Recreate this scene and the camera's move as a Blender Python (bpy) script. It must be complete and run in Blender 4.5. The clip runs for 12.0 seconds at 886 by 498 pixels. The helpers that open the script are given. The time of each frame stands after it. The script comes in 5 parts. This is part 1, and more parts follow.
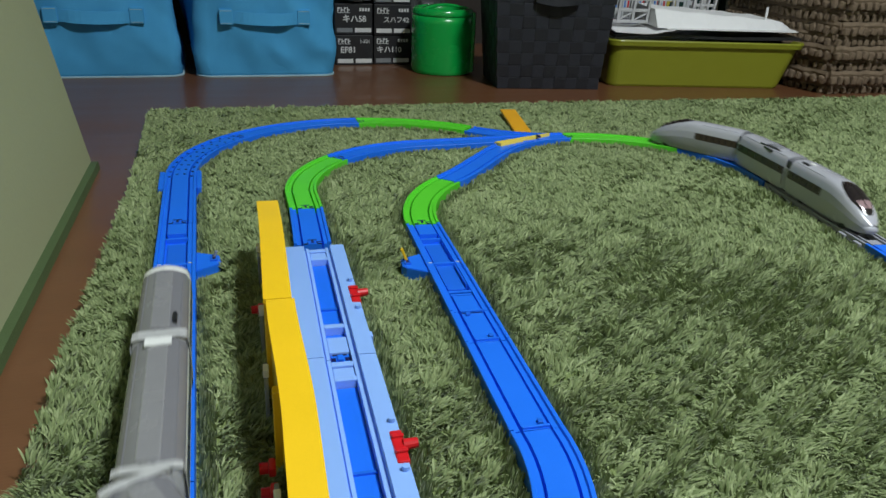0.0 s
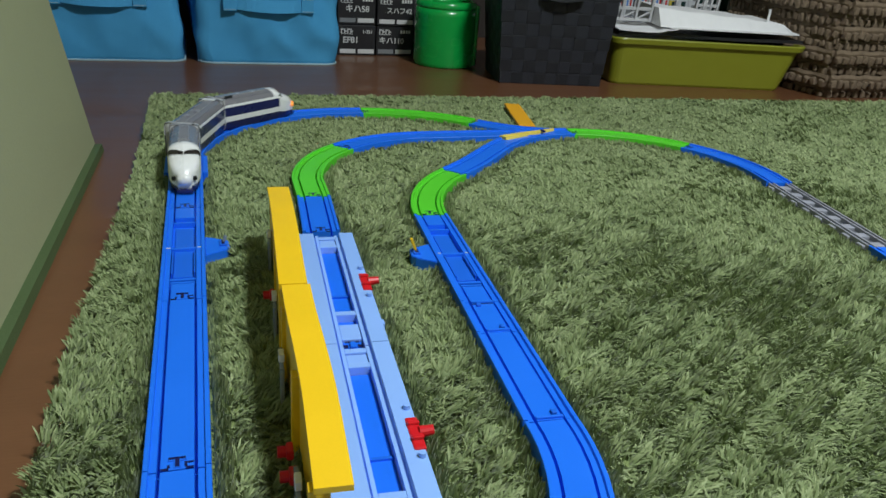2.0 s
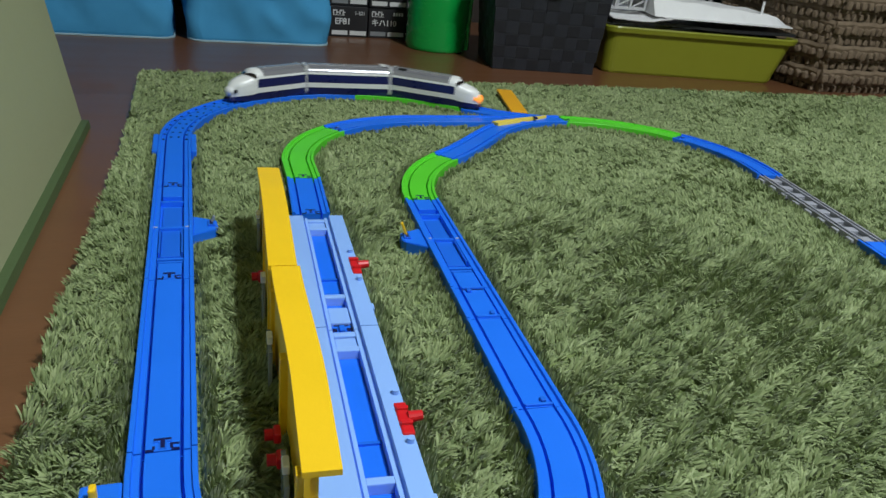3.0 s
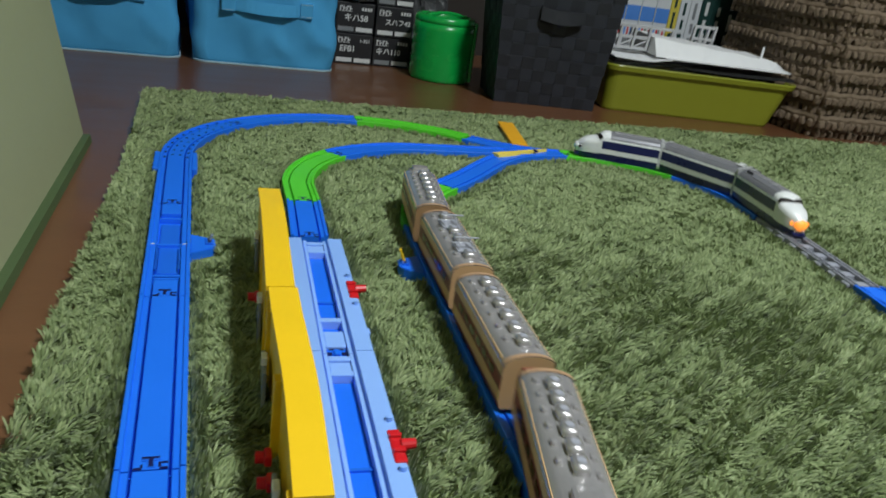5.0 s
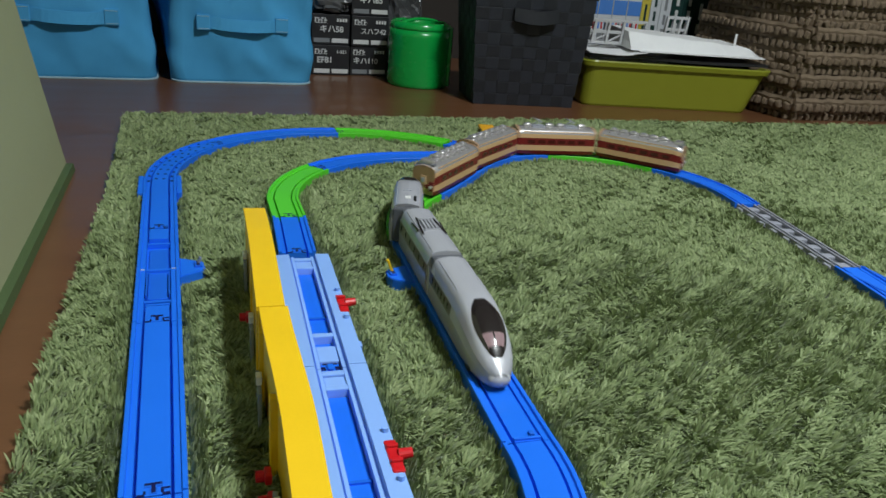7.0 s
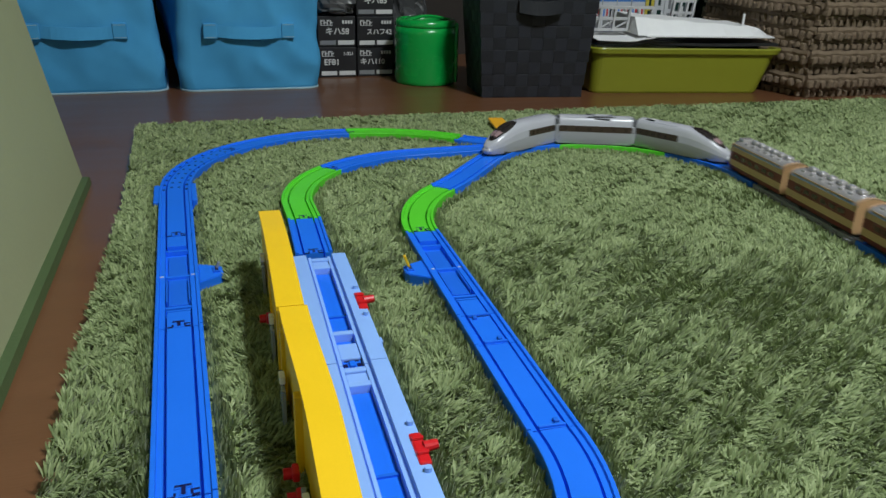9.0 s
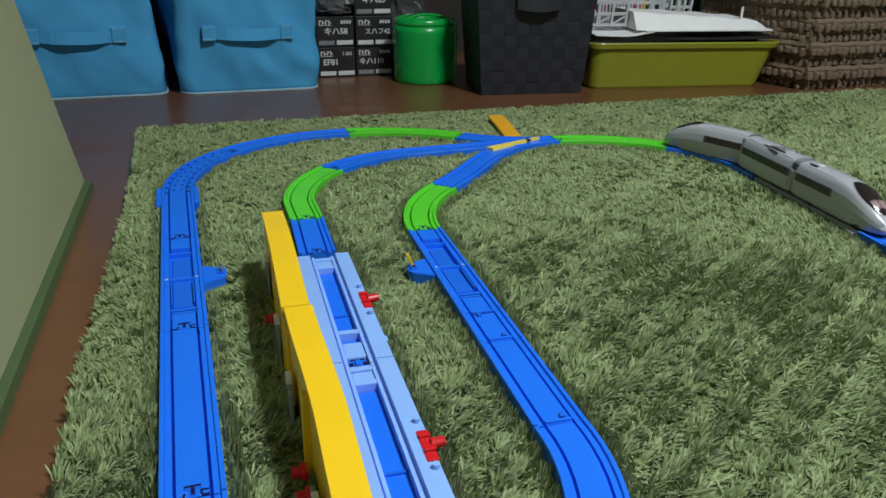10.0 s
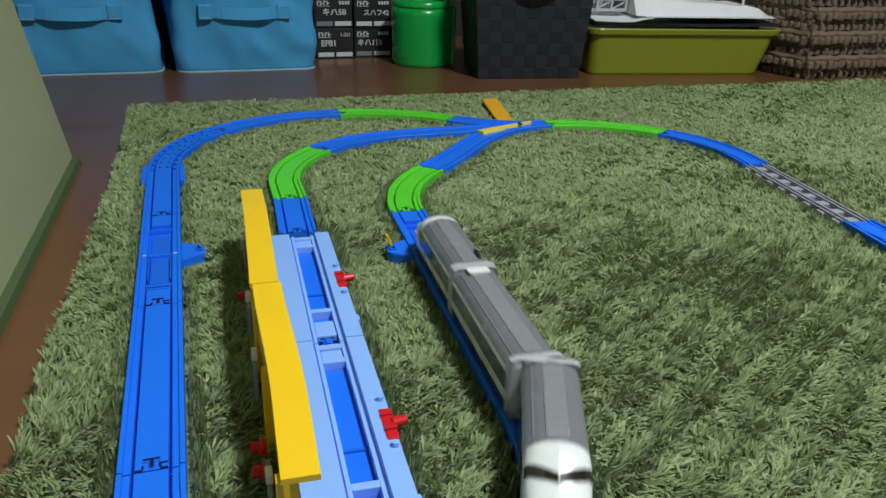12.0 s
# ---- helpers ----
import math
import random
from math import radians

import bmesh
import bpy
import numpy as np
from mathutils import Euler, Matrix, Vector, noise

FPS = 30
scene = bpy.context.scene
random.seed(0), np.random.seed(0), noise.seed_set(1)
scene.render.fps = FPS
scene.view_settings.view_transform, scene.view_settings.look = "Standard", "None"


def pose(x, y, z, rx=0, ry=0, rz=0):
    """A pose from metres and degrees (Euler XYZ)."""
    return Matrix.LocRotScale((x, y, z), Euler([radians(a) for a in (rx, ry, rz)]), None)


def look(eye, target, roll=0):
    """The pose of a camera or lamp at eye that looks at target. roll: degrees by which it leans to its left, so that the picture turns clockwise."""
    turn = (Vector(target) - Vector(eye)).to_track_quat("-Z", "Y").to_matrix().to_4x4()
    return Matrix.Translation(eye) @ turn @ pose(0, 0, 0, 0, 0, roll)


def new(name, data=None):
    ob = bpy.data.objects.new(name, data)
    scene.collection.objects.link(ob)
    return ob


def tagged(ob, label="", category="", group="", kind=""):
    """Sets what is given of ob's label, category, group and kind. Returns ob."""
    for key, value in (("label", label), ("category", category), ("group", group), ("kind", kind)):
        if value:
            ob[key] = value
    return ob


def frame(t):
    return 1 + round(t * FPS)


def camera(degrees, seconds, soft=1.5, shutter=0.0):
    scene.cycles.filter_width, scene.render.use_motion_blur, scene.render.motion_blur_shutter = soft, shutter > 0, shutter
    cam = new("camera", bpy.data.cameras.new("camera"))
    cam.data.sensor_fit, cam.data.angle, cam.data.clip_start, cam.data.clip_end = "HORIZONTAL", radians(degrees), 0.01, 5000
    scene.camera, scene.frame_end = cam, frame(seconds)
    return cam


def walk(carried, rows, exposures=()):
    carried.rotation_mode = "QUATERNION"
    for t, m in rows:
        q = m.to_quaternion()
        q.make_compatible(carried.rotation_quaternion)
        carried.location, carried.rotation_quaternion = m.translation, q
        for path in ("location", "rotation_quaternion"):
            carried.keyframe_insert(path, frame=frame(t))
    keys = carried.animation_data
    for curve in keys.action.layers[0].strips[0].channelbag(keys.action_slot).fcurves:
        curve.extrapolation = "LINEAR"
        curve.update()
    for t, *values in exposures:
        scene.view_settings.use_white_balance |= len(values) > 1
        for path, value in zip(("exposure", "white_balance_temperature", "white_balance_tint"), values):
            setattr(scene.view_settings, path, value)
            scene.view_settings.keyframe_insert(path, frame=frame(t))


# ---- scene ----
# ------------------------------------------------------------ camera
cam = camera(60.4, 12.0, soft=1.5, shutter=0.45)
PATH = [
    (0, (0.046, -0.595, 0.313), (0.597, 1.163, -0.465), 2.4),
    (0.5, (0.047, -0.596, 0.312), (0.615, 1.157, -0.464), 2.3),
    (1, (0.045, -0.595, 0.309), (0.646, 1.135, -0.494), 3.2),
    (1.5, (0.034, -0.593, 0.312), (0.614, 1.152, -0.474), 3.3),
    (2, (0.027, -0.592, 0.309), (0.603, 1.153, -0.481), 4.2),
    (2.5, (0.03, -0.59, 0.306), (0.615, 1.144, -0.501), 5.2),
    (3, (0.025, -0.587, 0.306), (0.632, 1.133, -0.515), 5.9),
    (3.2, (0.025, -0.587, 0.306), (0.619, 1.133, -0.513), 5.9),
    (4.8, (0.017, -0.583, 0.303), (0.635, 1.138, -0.506), 7.3),
    (5, (0.021, -0.585, 0.303), (0.646, 1.162, -0.444), 8.3),
    (5.5, (0.027, -0.592, 0.309), (0.701, 1.149, -0.407), 8.4),
    (6, (0.028, -0.595, 0.309), (0.694, 1.147, -0.415), 7.5),
    (6.5, (0.031, -0.593, 0.309), (0.7, 1.14, -0.431), 6.1),
    (7, (0.022, -0.593, 0.313), (0.67, 1.148, -0.428), 5.0),
    (7.2, (0.022, -0.593, 0.313), (0.639, 1.148, -0.422), 4.4),
    (8.8, (0.022, -0.595, 0.309), (0.624, 1.158, -0.438), 2.2),
    (9, (0.022, -0.595, 0.309), (0.629, 1.158, -0.439), 1.7),
    (9.5, (0.022, -0.597, 0.31), (0.631, 1.155, -0.439), 0.8),
    (10, (0.02, -0.596, 0.309), (0.623, 1.157, -0.443), 0.7),
    (10.5, (0.016, -0.597, 0.308), (0.589, 1.162, -0.451), 2.1),
    (11, (0.024, -0.599, 0.306), (0.591, 1.158, -0.461), 1.8),
    (11.5, (0.033, -0.603, 0.305), (0.605, 1.149, -0.471), 2.1),
    (12, (0.044, -0.604, 0.305), (0.631, 1.139, -0.482), 1.6),
]
walk(cam, [(t, look(eye, target, roll)) for t, eye, target, roll in PATH])

# ------------------------------------------------------------ world and lamps
world = bpy.data.worlds.new("room_air")
scene.world = world
world.use_nodes = True
world.node_tree.nodes["Background"].inputs[0].default_value = (0.80, 0.88, 1.0, 1)
world.node_tree.nodes["Background"].inputs[1].default_value = 0.03
scene.view_settings.exposure = 0.0

FLOOR = -0.018          # wooden floor; the pile of the rug tops out near 0
LAMP = (0.88, -0.74, 2.15)
lamp_data = bpy.data.lights.new("ceiling_lamp_light", "AREA")
lamp_data.shape, lamp_data.size, lamp_data.energy = "DISK", 0.30, 61.0
lamp_data.color = (0.92, 1.0, 1.03)
lamp_light = new("ceiling_lamp_light", lamp_data)
lamp_light.matrix_world = Matrix.Translation(LAMP)

# ------------------------------------------------------------ materials


def noise_material(name, dark, light, scale=60.0, rough=0.5, metal=0.0, bump=0.1, fine=400.0, coat=0.0, wear=0.12, spec=0.5):
    """A surface with slow stains, fine grain and a little relief."""
    m = bpy.data.materials.new(name)
    m.use_nodes = True
    nt = m.node_tree
    b = nt.nodes["Principled BSDF"]
    tc = nt.nodes.new("ShaderNodeTexCoord")
    n1, n2 = nt.nodes.new("ShaderNodeTexNoise"), nt.nodes.new("ShaderNodeTexNoise")
    n1.inputs["Scale"].default_value, n2.inputs["Scale"].default_value = scale, fine
    n1.inputs["Detail"].default_value, n2.inputs["Detail"].default_value = 4, 2
    mixf = nt.nodes.new("ShaderNodeMath")
    mixf.operation = "MULTIPLY_ADD"
    mixf.inputs[1].default_value, mixf.inputs[2].default_value = 0.35, 0.0
    add = nt.nodes.new("ShaderNodeMath")
    add.operation = "MULTIPLY_ADD"
    add.inputs[1].default_value = 0.65
    ramp = nt.nodes.new("ShaderNodeMix")
    ramp.data_type = "RGBA"
    ramp.inputs[6].default_value, ramp.inputs[7].default_value = (*dark, 1), (*light, 1)
    rr = nt.nodes.new("ShaderNodeMapRange")
    rr.inputs["To Min"].default_value, rr.inputs["To Max"].default_value = rough - wear, min(1.0, rough + wear)
    bp = nt.nodes.new("ShaderNodeBump")
    bp.inputs["Strength"].default_value, bp.inputs["Distance"].default_value = bump, 0.002
    L = nt.links.new
    for n in (n1, n2):
        L(tc.outputs["Object"], n.inputs["Vector"])
    L(n2.outputs["Fac"], mixf.inputs[0])
    L(n1.outputs["Fac"], add.inputs[0])
    L(mixf.outputs[0], add.inputs[2])
    L(add.outputs[0], ramp.inputs[0])
    L(ramp.outputs[2], b.inputs["Base Color"])
    L(n1.outputs["Fac"], rr.inputs["Value"])
    L(rr.outputs[0], b.inputs["Roughness"])
    L(n2.outputs["Fac"], bp.inputs["Height"])
    L(bp.outputs[0], b.inputs["Normal"])
    b.inputs["Metallic"].default_value = metal
    b.inputs["Coat Weight"].default_value = coat
    b.inputs["Specular IOR Level"].default_value = spec
    return m


def plastic(name, colour, rough=0.34, vary=0.10, coat=0.0, spec=0.5):
    lo = tuple(c * (1 - vary) for c in colour)
    hi = tuple(min(1.0, c * (1 + vary)) for c in colour)
    return noise_material(name, lo, hi, 25.0, rough, 0.0, 0.03, 900.0, coat, 0.08, spec)


M = dict(
    blue=plastic("blue_plastic", (0.012, 0.165, 0.86), 0.38),
    # deeper blue for tongues, sunk plates and other small parts
    blue_deep=plastic("deep_blue_plastic", (0.010, 0.135, 0.72), 0.42),
    pale=plastic("pale_blue_plastic", (0.26, 0.46, 0.93), 0.40, 0.05),
    green=plastic("lime_green_plastic", (0.10, 0.62, 0.030), 0.40),
    yellow=plastic("yellow_plastic", (0.88, 0.55, 0.012), 0.42),
    pale_yellow=plastic("pale_yellow_plastic", (0.86, 0.66, 0.10), 0.40),
    orange=plastic("orange_yellow_plastic", (0.80, 0.39, 0.018), 0.42),
    red=plastic("red_plastic", (0.62, 0.012, 0.018), 0.32),
    red_orange=plastic("red_orange_plastic", (0.62, 0.09, 0.012), 0.40),
    grey_rail=plastic("grey_rail_plastic", (0.34, 0.35, 0.40), 0.42),
    grey_dark=plastic("dark_grey_plastic", (0.09, 0.095, 0.11), 0.5),
    white=plastic("white_plastic", (0.78, 0.79, 0.78), 0.28, 0.05, 0.3),
    gangway=plastic("white_gangway_plastic", (0.47, 0.475, 0.48), 0.3, 0.05, 0.2),
    clear=plastic("milky_clear_plastic", (0.24, 0.28, 0.34), 0.2, 0.05, 0.3),
    navy=plastic("navy_plastic", (0.010, 0.013, 0.085), 0.28, 0.1, 0.3),
    roof_grey=noise_material("grey_roof_plastic", (0.23, 0.23, 0.25), (0.31, 0.31, 0.335), 40, 0.24, 0.35, 0.05),
    duct_grey=noise_material("pale_grey_duct", (0.29, 0.29, 0.305), (0.37, 0.37, 0.385), 40, 0.26, 0.3, 0.05),
    roof_silver=noise_material("silver_roof_plastic", (0.46, 0.44, 0.44), (0.62, 0.60, 0.60), 40, 0.23, 0.60, 0.08),
    silver=plastic("silver_paint", (0.42, 0.425, 0.465), 0.24, 0.06, 0.3),
    smoke=plastic("smoked_window", (0.020, 0.016, 0.016), 0.16, 0.1, 0.5),
    maroon_window=plastic("maroon_window_tint", (0.070, 0.012, 0.010), 0.2, 0.1, 0.3),
    brown_window=plastic("brown_window_band", (0.045, 0.030, 0.020), 0.3, 0.1),
    cream=plastic("cream_plastic", (0.62, 0.39, 0.20), 0.36, 0.06),
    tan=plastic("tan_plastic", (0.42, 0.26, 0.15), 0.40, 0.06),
    maroon=plastic("maroon_plastic", (0.17, 0.012, 0.012), 0.34, 0.1),
    black=plastic("black_plastic", (0.012, 0.012, 0.014), 0.4),
    can=plastic("green_bin_plastic", (0.005, 0.36, 0.060), 0.26, 0.06, 0.2),
    lime_box=plastic("olive_lime_plastic", (0.245, 0.262, 0.022), 0.34, 0.08),
    paper=noise_material("white_card", (0.70, 0.70, 0.71), (0.84, 0.84, 0.84), 30, 0.7, 0, 0.05),
    black_card=noise_material("black_card", (0.008, 0.008, 0.010), (0.022, 0.022, 0.026), 40, 0.42, 0, 0.1),
    label_white=noise_material("label_print", (0.55, 0.55, 0.55), (0.72, 0.72, 0.70), 200, 0.6, 0, 0.02),
    label_grey=noise_material("label_grey_print", (0.16, 0.17, 0.18), (0.26, 0.27, 0.28), 200, 0.6, 0, 0.02),
    fabric=noise_material("blue_nonwoven_fabric", (0.048, 0.28, 0.56), (0.092, 0.41, 0.72), 14, 0.85, 0, 0.35, 700, 0, 0.05, 0.2),
    fabric_edge=noise_material("pale_fabric_binding", (0.30, 0.48, 0.56), (0.45, 0.62, 0.68), 50, 0.85, 0, 0.3, 700, 0, 0.05, 0.2),
    weave_a=noise_material("charcoal_strap", (0.006, 0.007, 0.011), (0.013, 0.015, 0.021), 90, 0.55, 0, 0.4, 600),
    weave_b=noise_material("charcoal_strap_light", (0.012, 0.014, 0.021), (0.024, 0.027, 0.038), 90, 0.5, 0, 0.4, 600),
    board=noise_material("sage_wall_paper", (0.285, 0.303, 0.175), (0.33, 0.350, 0.202), 6, 0.8, 0, 0.12, 260, 0, 0.05, 0.2),
    skirting=noise_material("dark_green_edging", (0.050, 0.085, 0.030), (0.085, 0.13, 0.05), 20, 0.6, 0, 0.2),
    wall=noise_material("cream_wall_paper", (0.38, 0.37, 0.32), (0.48, 0.47, 0.41), 8, 0.85, 0, 0.3),
    # dark brown stands in for the shade behind the far boxes
    shaded_wall=noise_material("shaded_brown_wall", (0.020, 0.015, 0.012), (0.040, 0.030, 0.024), 8, 0.7, 0, 0.3),
    ceiling=noise_material("ceiling_board", (0.62, 0.61, 0.57), (0.70, 0.69, 0.65), 8, 0.9, 0, 0.2),
    rattan=noise_material("brown_woven_strand", (0.125, 0.090, 0.060), (0.27, 0.20, 0.135), 70, 0.75, 0, 0.5, 500, 0, 0.05, 0.3),
    # darker brown that paints the shade in gaps between mat knots
    rattan_shade=noise_material("shaded_gap_core", (0.024, 0.015, 0.010), (0.055, 0.036, 0.023), 70, 0.8, 0, 0.4),
    book_white=noise_material("book_spine_white", (0.55, 0.57, 0.60), (0.68, 0.70, 0.73), 40, 0.5, 0, 0.03),
    book_blue=noise_material("book_spine_blue", (0.06, 0.20, 0.60), (0.10, 0.28, 0.72), 40, 0.5, 0, 0.03),
    book_green=noise_material("book_spine_green", (0.006, 0.030, 0.026), (0.012, 0.05, 0.042), 40, 0.5, 0, 0.03),
    book_yellow=noise_material("book_spine_yellow", (0.55, 0.45, 0.05), (0.65, 0.55, 0.10), 40, 0.5, 0, 0.03),
    # white plastic greyed to carry the shade on the girder frames
    frame_shade=plastic("shaded_white_frame_plastic", (0.50, 0.50, 0.51), 0.35, 0.06),
    film=noise_material("grey_plastic_film", (0.05, 0.052, 0.055), (0.12, 0.122, 0.125), 30, 0.22, 0, 0.2, 200, 0.4),
    # rose tint paints a pinkish reflection on dark windscreen glass
    reflection_pane=plastic("rose_reflection_pane", (0.30, 0.20, 0.21), 0.15, 0.1, 0.5),
    steel=noise_material("brushed_steel", (0.45, 0.45, 0.46), (0.6, 0.6, 0.62), 80, 0.3, 1.0, 0.1),
)


def wood_floor():
    m = noise_material("dark_red_brown_floor", (0.105, 0.042, 0.018), (0.185, 0.080, 0.037), 3.0, 0.34, 0, 0.05, 60, 0.15, 0.07)
    nt = m.node_tree
    for n in nt.nodes:
        if n.type == "TEX_NOISE":
            mp = nt.nodes.new("ShaderNodeMapping")
            mp.inputs["Scale"].default_value = (1.0, 9.0, 1.0)
            src = n.inputs["Vector"].links[0].from_socket
            nt.links.new(src, mp.inputs["Vector"])
            nt.links.new(mp.outputs[0], n.inputs["Vector"])
    return m


def pile_material(name, colours):
    """Yarn of the rug: each strand takes its own shade."""
    m = bpy.data.materials.new(name)
    m.use_nodes = True
    nt = m.node_tree
    b = nt.nodes["Principled BSDF"]
    g = nt.nodes.new("ShaderNodeNewGeometry")
    r = nt.nodes.new("ShaderNodeValToRGB")
    while len(r.color_ramp.elements) < len(colours):
        r.color_ramp.elements.new(0.5)
    for i, c in enumerate(colours):
        r.color_ramp.elements[i].position = i / (len(colours) - 1)
        r.color_ramp.elements[i].color = (*c, 1)
    tc, no = nt.nodes.new("ShaderNodeTexCoord"), nt.nodes.new("ShaderNodeTexNoise")
    no.inputs["Scale"].default_value = 9
    ma = nt.nodes.new("ShaderNodeMath")
    ma.operation = "MULTIPLY_ADD"
    ma.inputs[1].default_value, ma.inputs[2].default_value = 0.42, 0.23
    mx = nt.nodes.new("ShaderNodeMath")
    mx.operation = "ADD"
    mu = nt.nodes.new("ShaderNodeMath")
    mu.operation = "MULTIPLY_ADD"
    mu.inputs[1].default_value, mu.inputs[2].default_value = 0.58, -0.10
    nt.links.new(tc.outputs["Object"], no.inputs["Vector"])
    nt.links.new(no.outputs["Fac"], ma.inputs[0])
    nt.links.new(g.outputs["Random Per Island"], mu.inputs[0])
    nt.links.new(ma.outputs[0], mx.inputs[0])
    nt.links.new(mu.outputs[0], mx.inputs[1])
    nt.links.new(mx.outputs[0], r.inputs[0])
    nt.links.new(r.outputs[0], b.inputs["Base Color"])
    b.inputs["Roughness"].default_value = 0.6
    b.inputs["Sheen Weight"].default_value = 0.25
    b.inputs["Specular IOR Level"].default_value = 0.35
    thin, both = nt.nodes.new("ShaderNodeBsdfTranslucent"), nt.nodes.new("ShaderNodeMixShader")
    both.inputs[0].default_value = 0.22
    nt.links.new(r.outputs[0], thin.inputs["Color"])
    nt.links.new(b.outputs[0], both.inputs[1])
    nt.links.new(thin.outputs[0], both.inputs[2])
    nt.links.new(both.outputs[0], nt.nodes["Material Output"].inputs["Surface"])
    return m


M["floor"] = wood_floor()
M["pile"] = pile_material("green_rug_yarn", [(0.080, 0.118, 0.040), (0.165, 0.225, 0.085), (0.285, 0.355, 0.155), (0.42, 0.49, 0.25)])
M["pile_base"] = noise_material("green_rug_backing", (0.130, 0.172, 0.060), (0.245, 0.305, 0.120), 120, 0.9, 0, 0.8, 500, 0, 0.05, 0.1)


def glow(name, colour, strength):
    m = bpy.data.materials.new(name)
    m.use_nodes = True
    b = m.node_tree.nodes["Principled BSDF"]
    b.inputs["Base Color"].default_value = (*colour, 1)
    b.inputs["Emission Color"].default_value = (*colour, 1)
    b.inputs["Emission Strength"].default_value = strength
    return m


M["headlight"] = glow("lit_orange_nose", (1.0, 0.30, 0.04), 0.9)
M["lamp_glass"] = glow("lit_lamp_shade", (0.97, 1.0, 0.98), 3.0)

# ------------------------------------------------------------ building helpers


def part(name, bm, material, parent=None, label="", smooth=False):
    me = bpy.data.meshes.new(name)
    bm.to_mesh(me)
    bm.free()
    me.materials.append(M[material] if isinstance(material, str) else material)
    if smooth:
        me.polygons.foreach_set("use_smooth", [True] * len(me.polygons))
    ob = new(name, me)
    if parent:
        ob.parent = parent
    if label:
        ob["label"] = label
    return ob


def thing(name, label, category, group="", m=None):
    ob = new(name)
    ob.empty_display_size = 0.02
    if m is not None:
        ob.matrix_basis = m
    return tagged(ob, label, category, group)


def box(bm, x0, x1, y0, y1, z0, z1, bevel=0.0, m=None):
    """An upright box, its edges rounded by bevel."""
    start = set(bm.verts)
    r = bmesh.ops.create_cube(bm, size=1.0)
    vs = r["verts"]
    for v in vs:
        v.co = Vector((x0 + (v.co.x + 0.5) * (x1 - x0), y0 + (v.co.y + 0.5) * (y1 - y0), z0 + (v.co.z + 0.5) * (z1 - z0)))
    if bevel:
        es = list({e for v in vs for e in v.link_edges})
        bmesh.ops.bevel(bm, geom=es, offset=bevel, segments=2, profile=0.6, affect="EDGES")
    if m is not None:
        for v in set(bm.verts) - start:
            v.co = m @ v.co
    return bm


def boxed(*a, **k):
    return box(bmesh.new(), *a, **k)


def rod(bm, p, q, r, n=10, r2=None):
    """A round bar from p to q."""
    p, q = Vector(p), Vector(q)
    m = Matrix.Translation((p + q) / 2) @ (q - p).to_track_quat("Z", "Y").to_matrix().to_4x4()
    bmesh.ops.create_cone(bm, cap_ends=True, segments=n, radius1=r, radius2=r if r2 is None else r2, depth=(q - p).length, matrix=m)
    return bm


def lathe(bm, rings, n=40, closed=True):
    """A turned form from (radius, z) rings."""
    loops = []
    for r, z in rings:
        loops.append([bm.verts.new((r * math.cos(2 * math.pi * i / n), r * math.sin(2 * math.pi * i / n), z)) for i in range(n)])
    for a, b in zip(loops, loops[1:]):
        for i in range(n):
            bm.faces.new((a[i], a[(i + 1) % n], b[(i + 1) % n], b[i]))
    if closed:
        bm.faces.new(loops[0][::-1])
        bm.faces.new(loops[-1])
    return bm


def loft(bm, sections, closed=False, caps=False):
    """A skin over sections of equally many points."""
    rows = [[bm.verts.new(p) for p in s] for s in sections]
    n = len(rows[0])
    for a, b in zip(rows, rows[1:]):
        for i in range(n if closed else n - 1):
            j = (i + 1) % n
            f = (a[i], a[j], b[j], b[i])
            if len({tuple(round(c, 6) for c in v.co) for v in f}) > 2:
                bm.faces.new(f)
    if caps:
        bm.faces.new(rows[0][::-1])
        bm.faces.new(rows[-1])
    bmesh.ops.recalc_face_normals(bm, faces=bm.faces)
    return bm


# ------------------------------------------------------------ the line of the track


def line(p, q, n=12):
    return [(p[0] + (q[0] - p[0]) * i / n, p[1] + (q[1] - p[1]) * i / n) for i in range(n + 1)]


def arc(cx, cy, r, a0, a1, n=24):
    return [(cx + r * math.cos(radians(a0 + (a1 - a0) * i / n)), cy + r * math.sin(radians(a0 + (a1 - a0) * i / n))) for i in range(n + 1)]


def bez(p, hp, q, hq, k=0.36, n=20):
    """A smooth bend from p with heading hp to q with heading hq."""
    d = math.dist(p, q) * k
    a = (p[0] + d * math.cos(radians(hp)), p[1] + d * math.sin(radians(hp)))
    b = (q[0] - d * math.cos(radians(hq)), q[1] - d * math.sin(radians(hq)))
    out = []
    for i in range(n + 1):
        u = i / n
        v = 1 - u
        out.append(tuple(v**3 * p[j] + 3 * v * v * u * a[j] + 3 * v * u * u * b[j] + u**3 * q[j] for j in (0, 1)))
    return out


def joined(*runs):
    out = []
    for p in runs:
        for q in p:
            if not out or math.dist(out[-1], q) > 1e-5:
                out.append(q)
    return out


def ahead(p, heading, d):
    return (p[0] + d * math.cos(radians(heading)), p[1] + d * math.sin(radians(heading)))


L_CURVE, R_CURVE = (0.262, 0.385, 0.262), (0.574, 0.290, 0.212)
M_CURVE, S_CURVE = (0.352, 0.280, 0.212), (0.474, 0.150, 0.215)
JOINT, NEAR = (0.590, 0.5015), (0.109, -0.5225)
L_END, S_END = (0.0, -0.236), (0.2355, -0.215)
low_left = joined(arc(NEAR[0] - 0.216, NEAR[1], 0.216, 0, 41.6, 12), arc(0.216, -0.236, 0.216, 180 + 41.6, 180, 12))
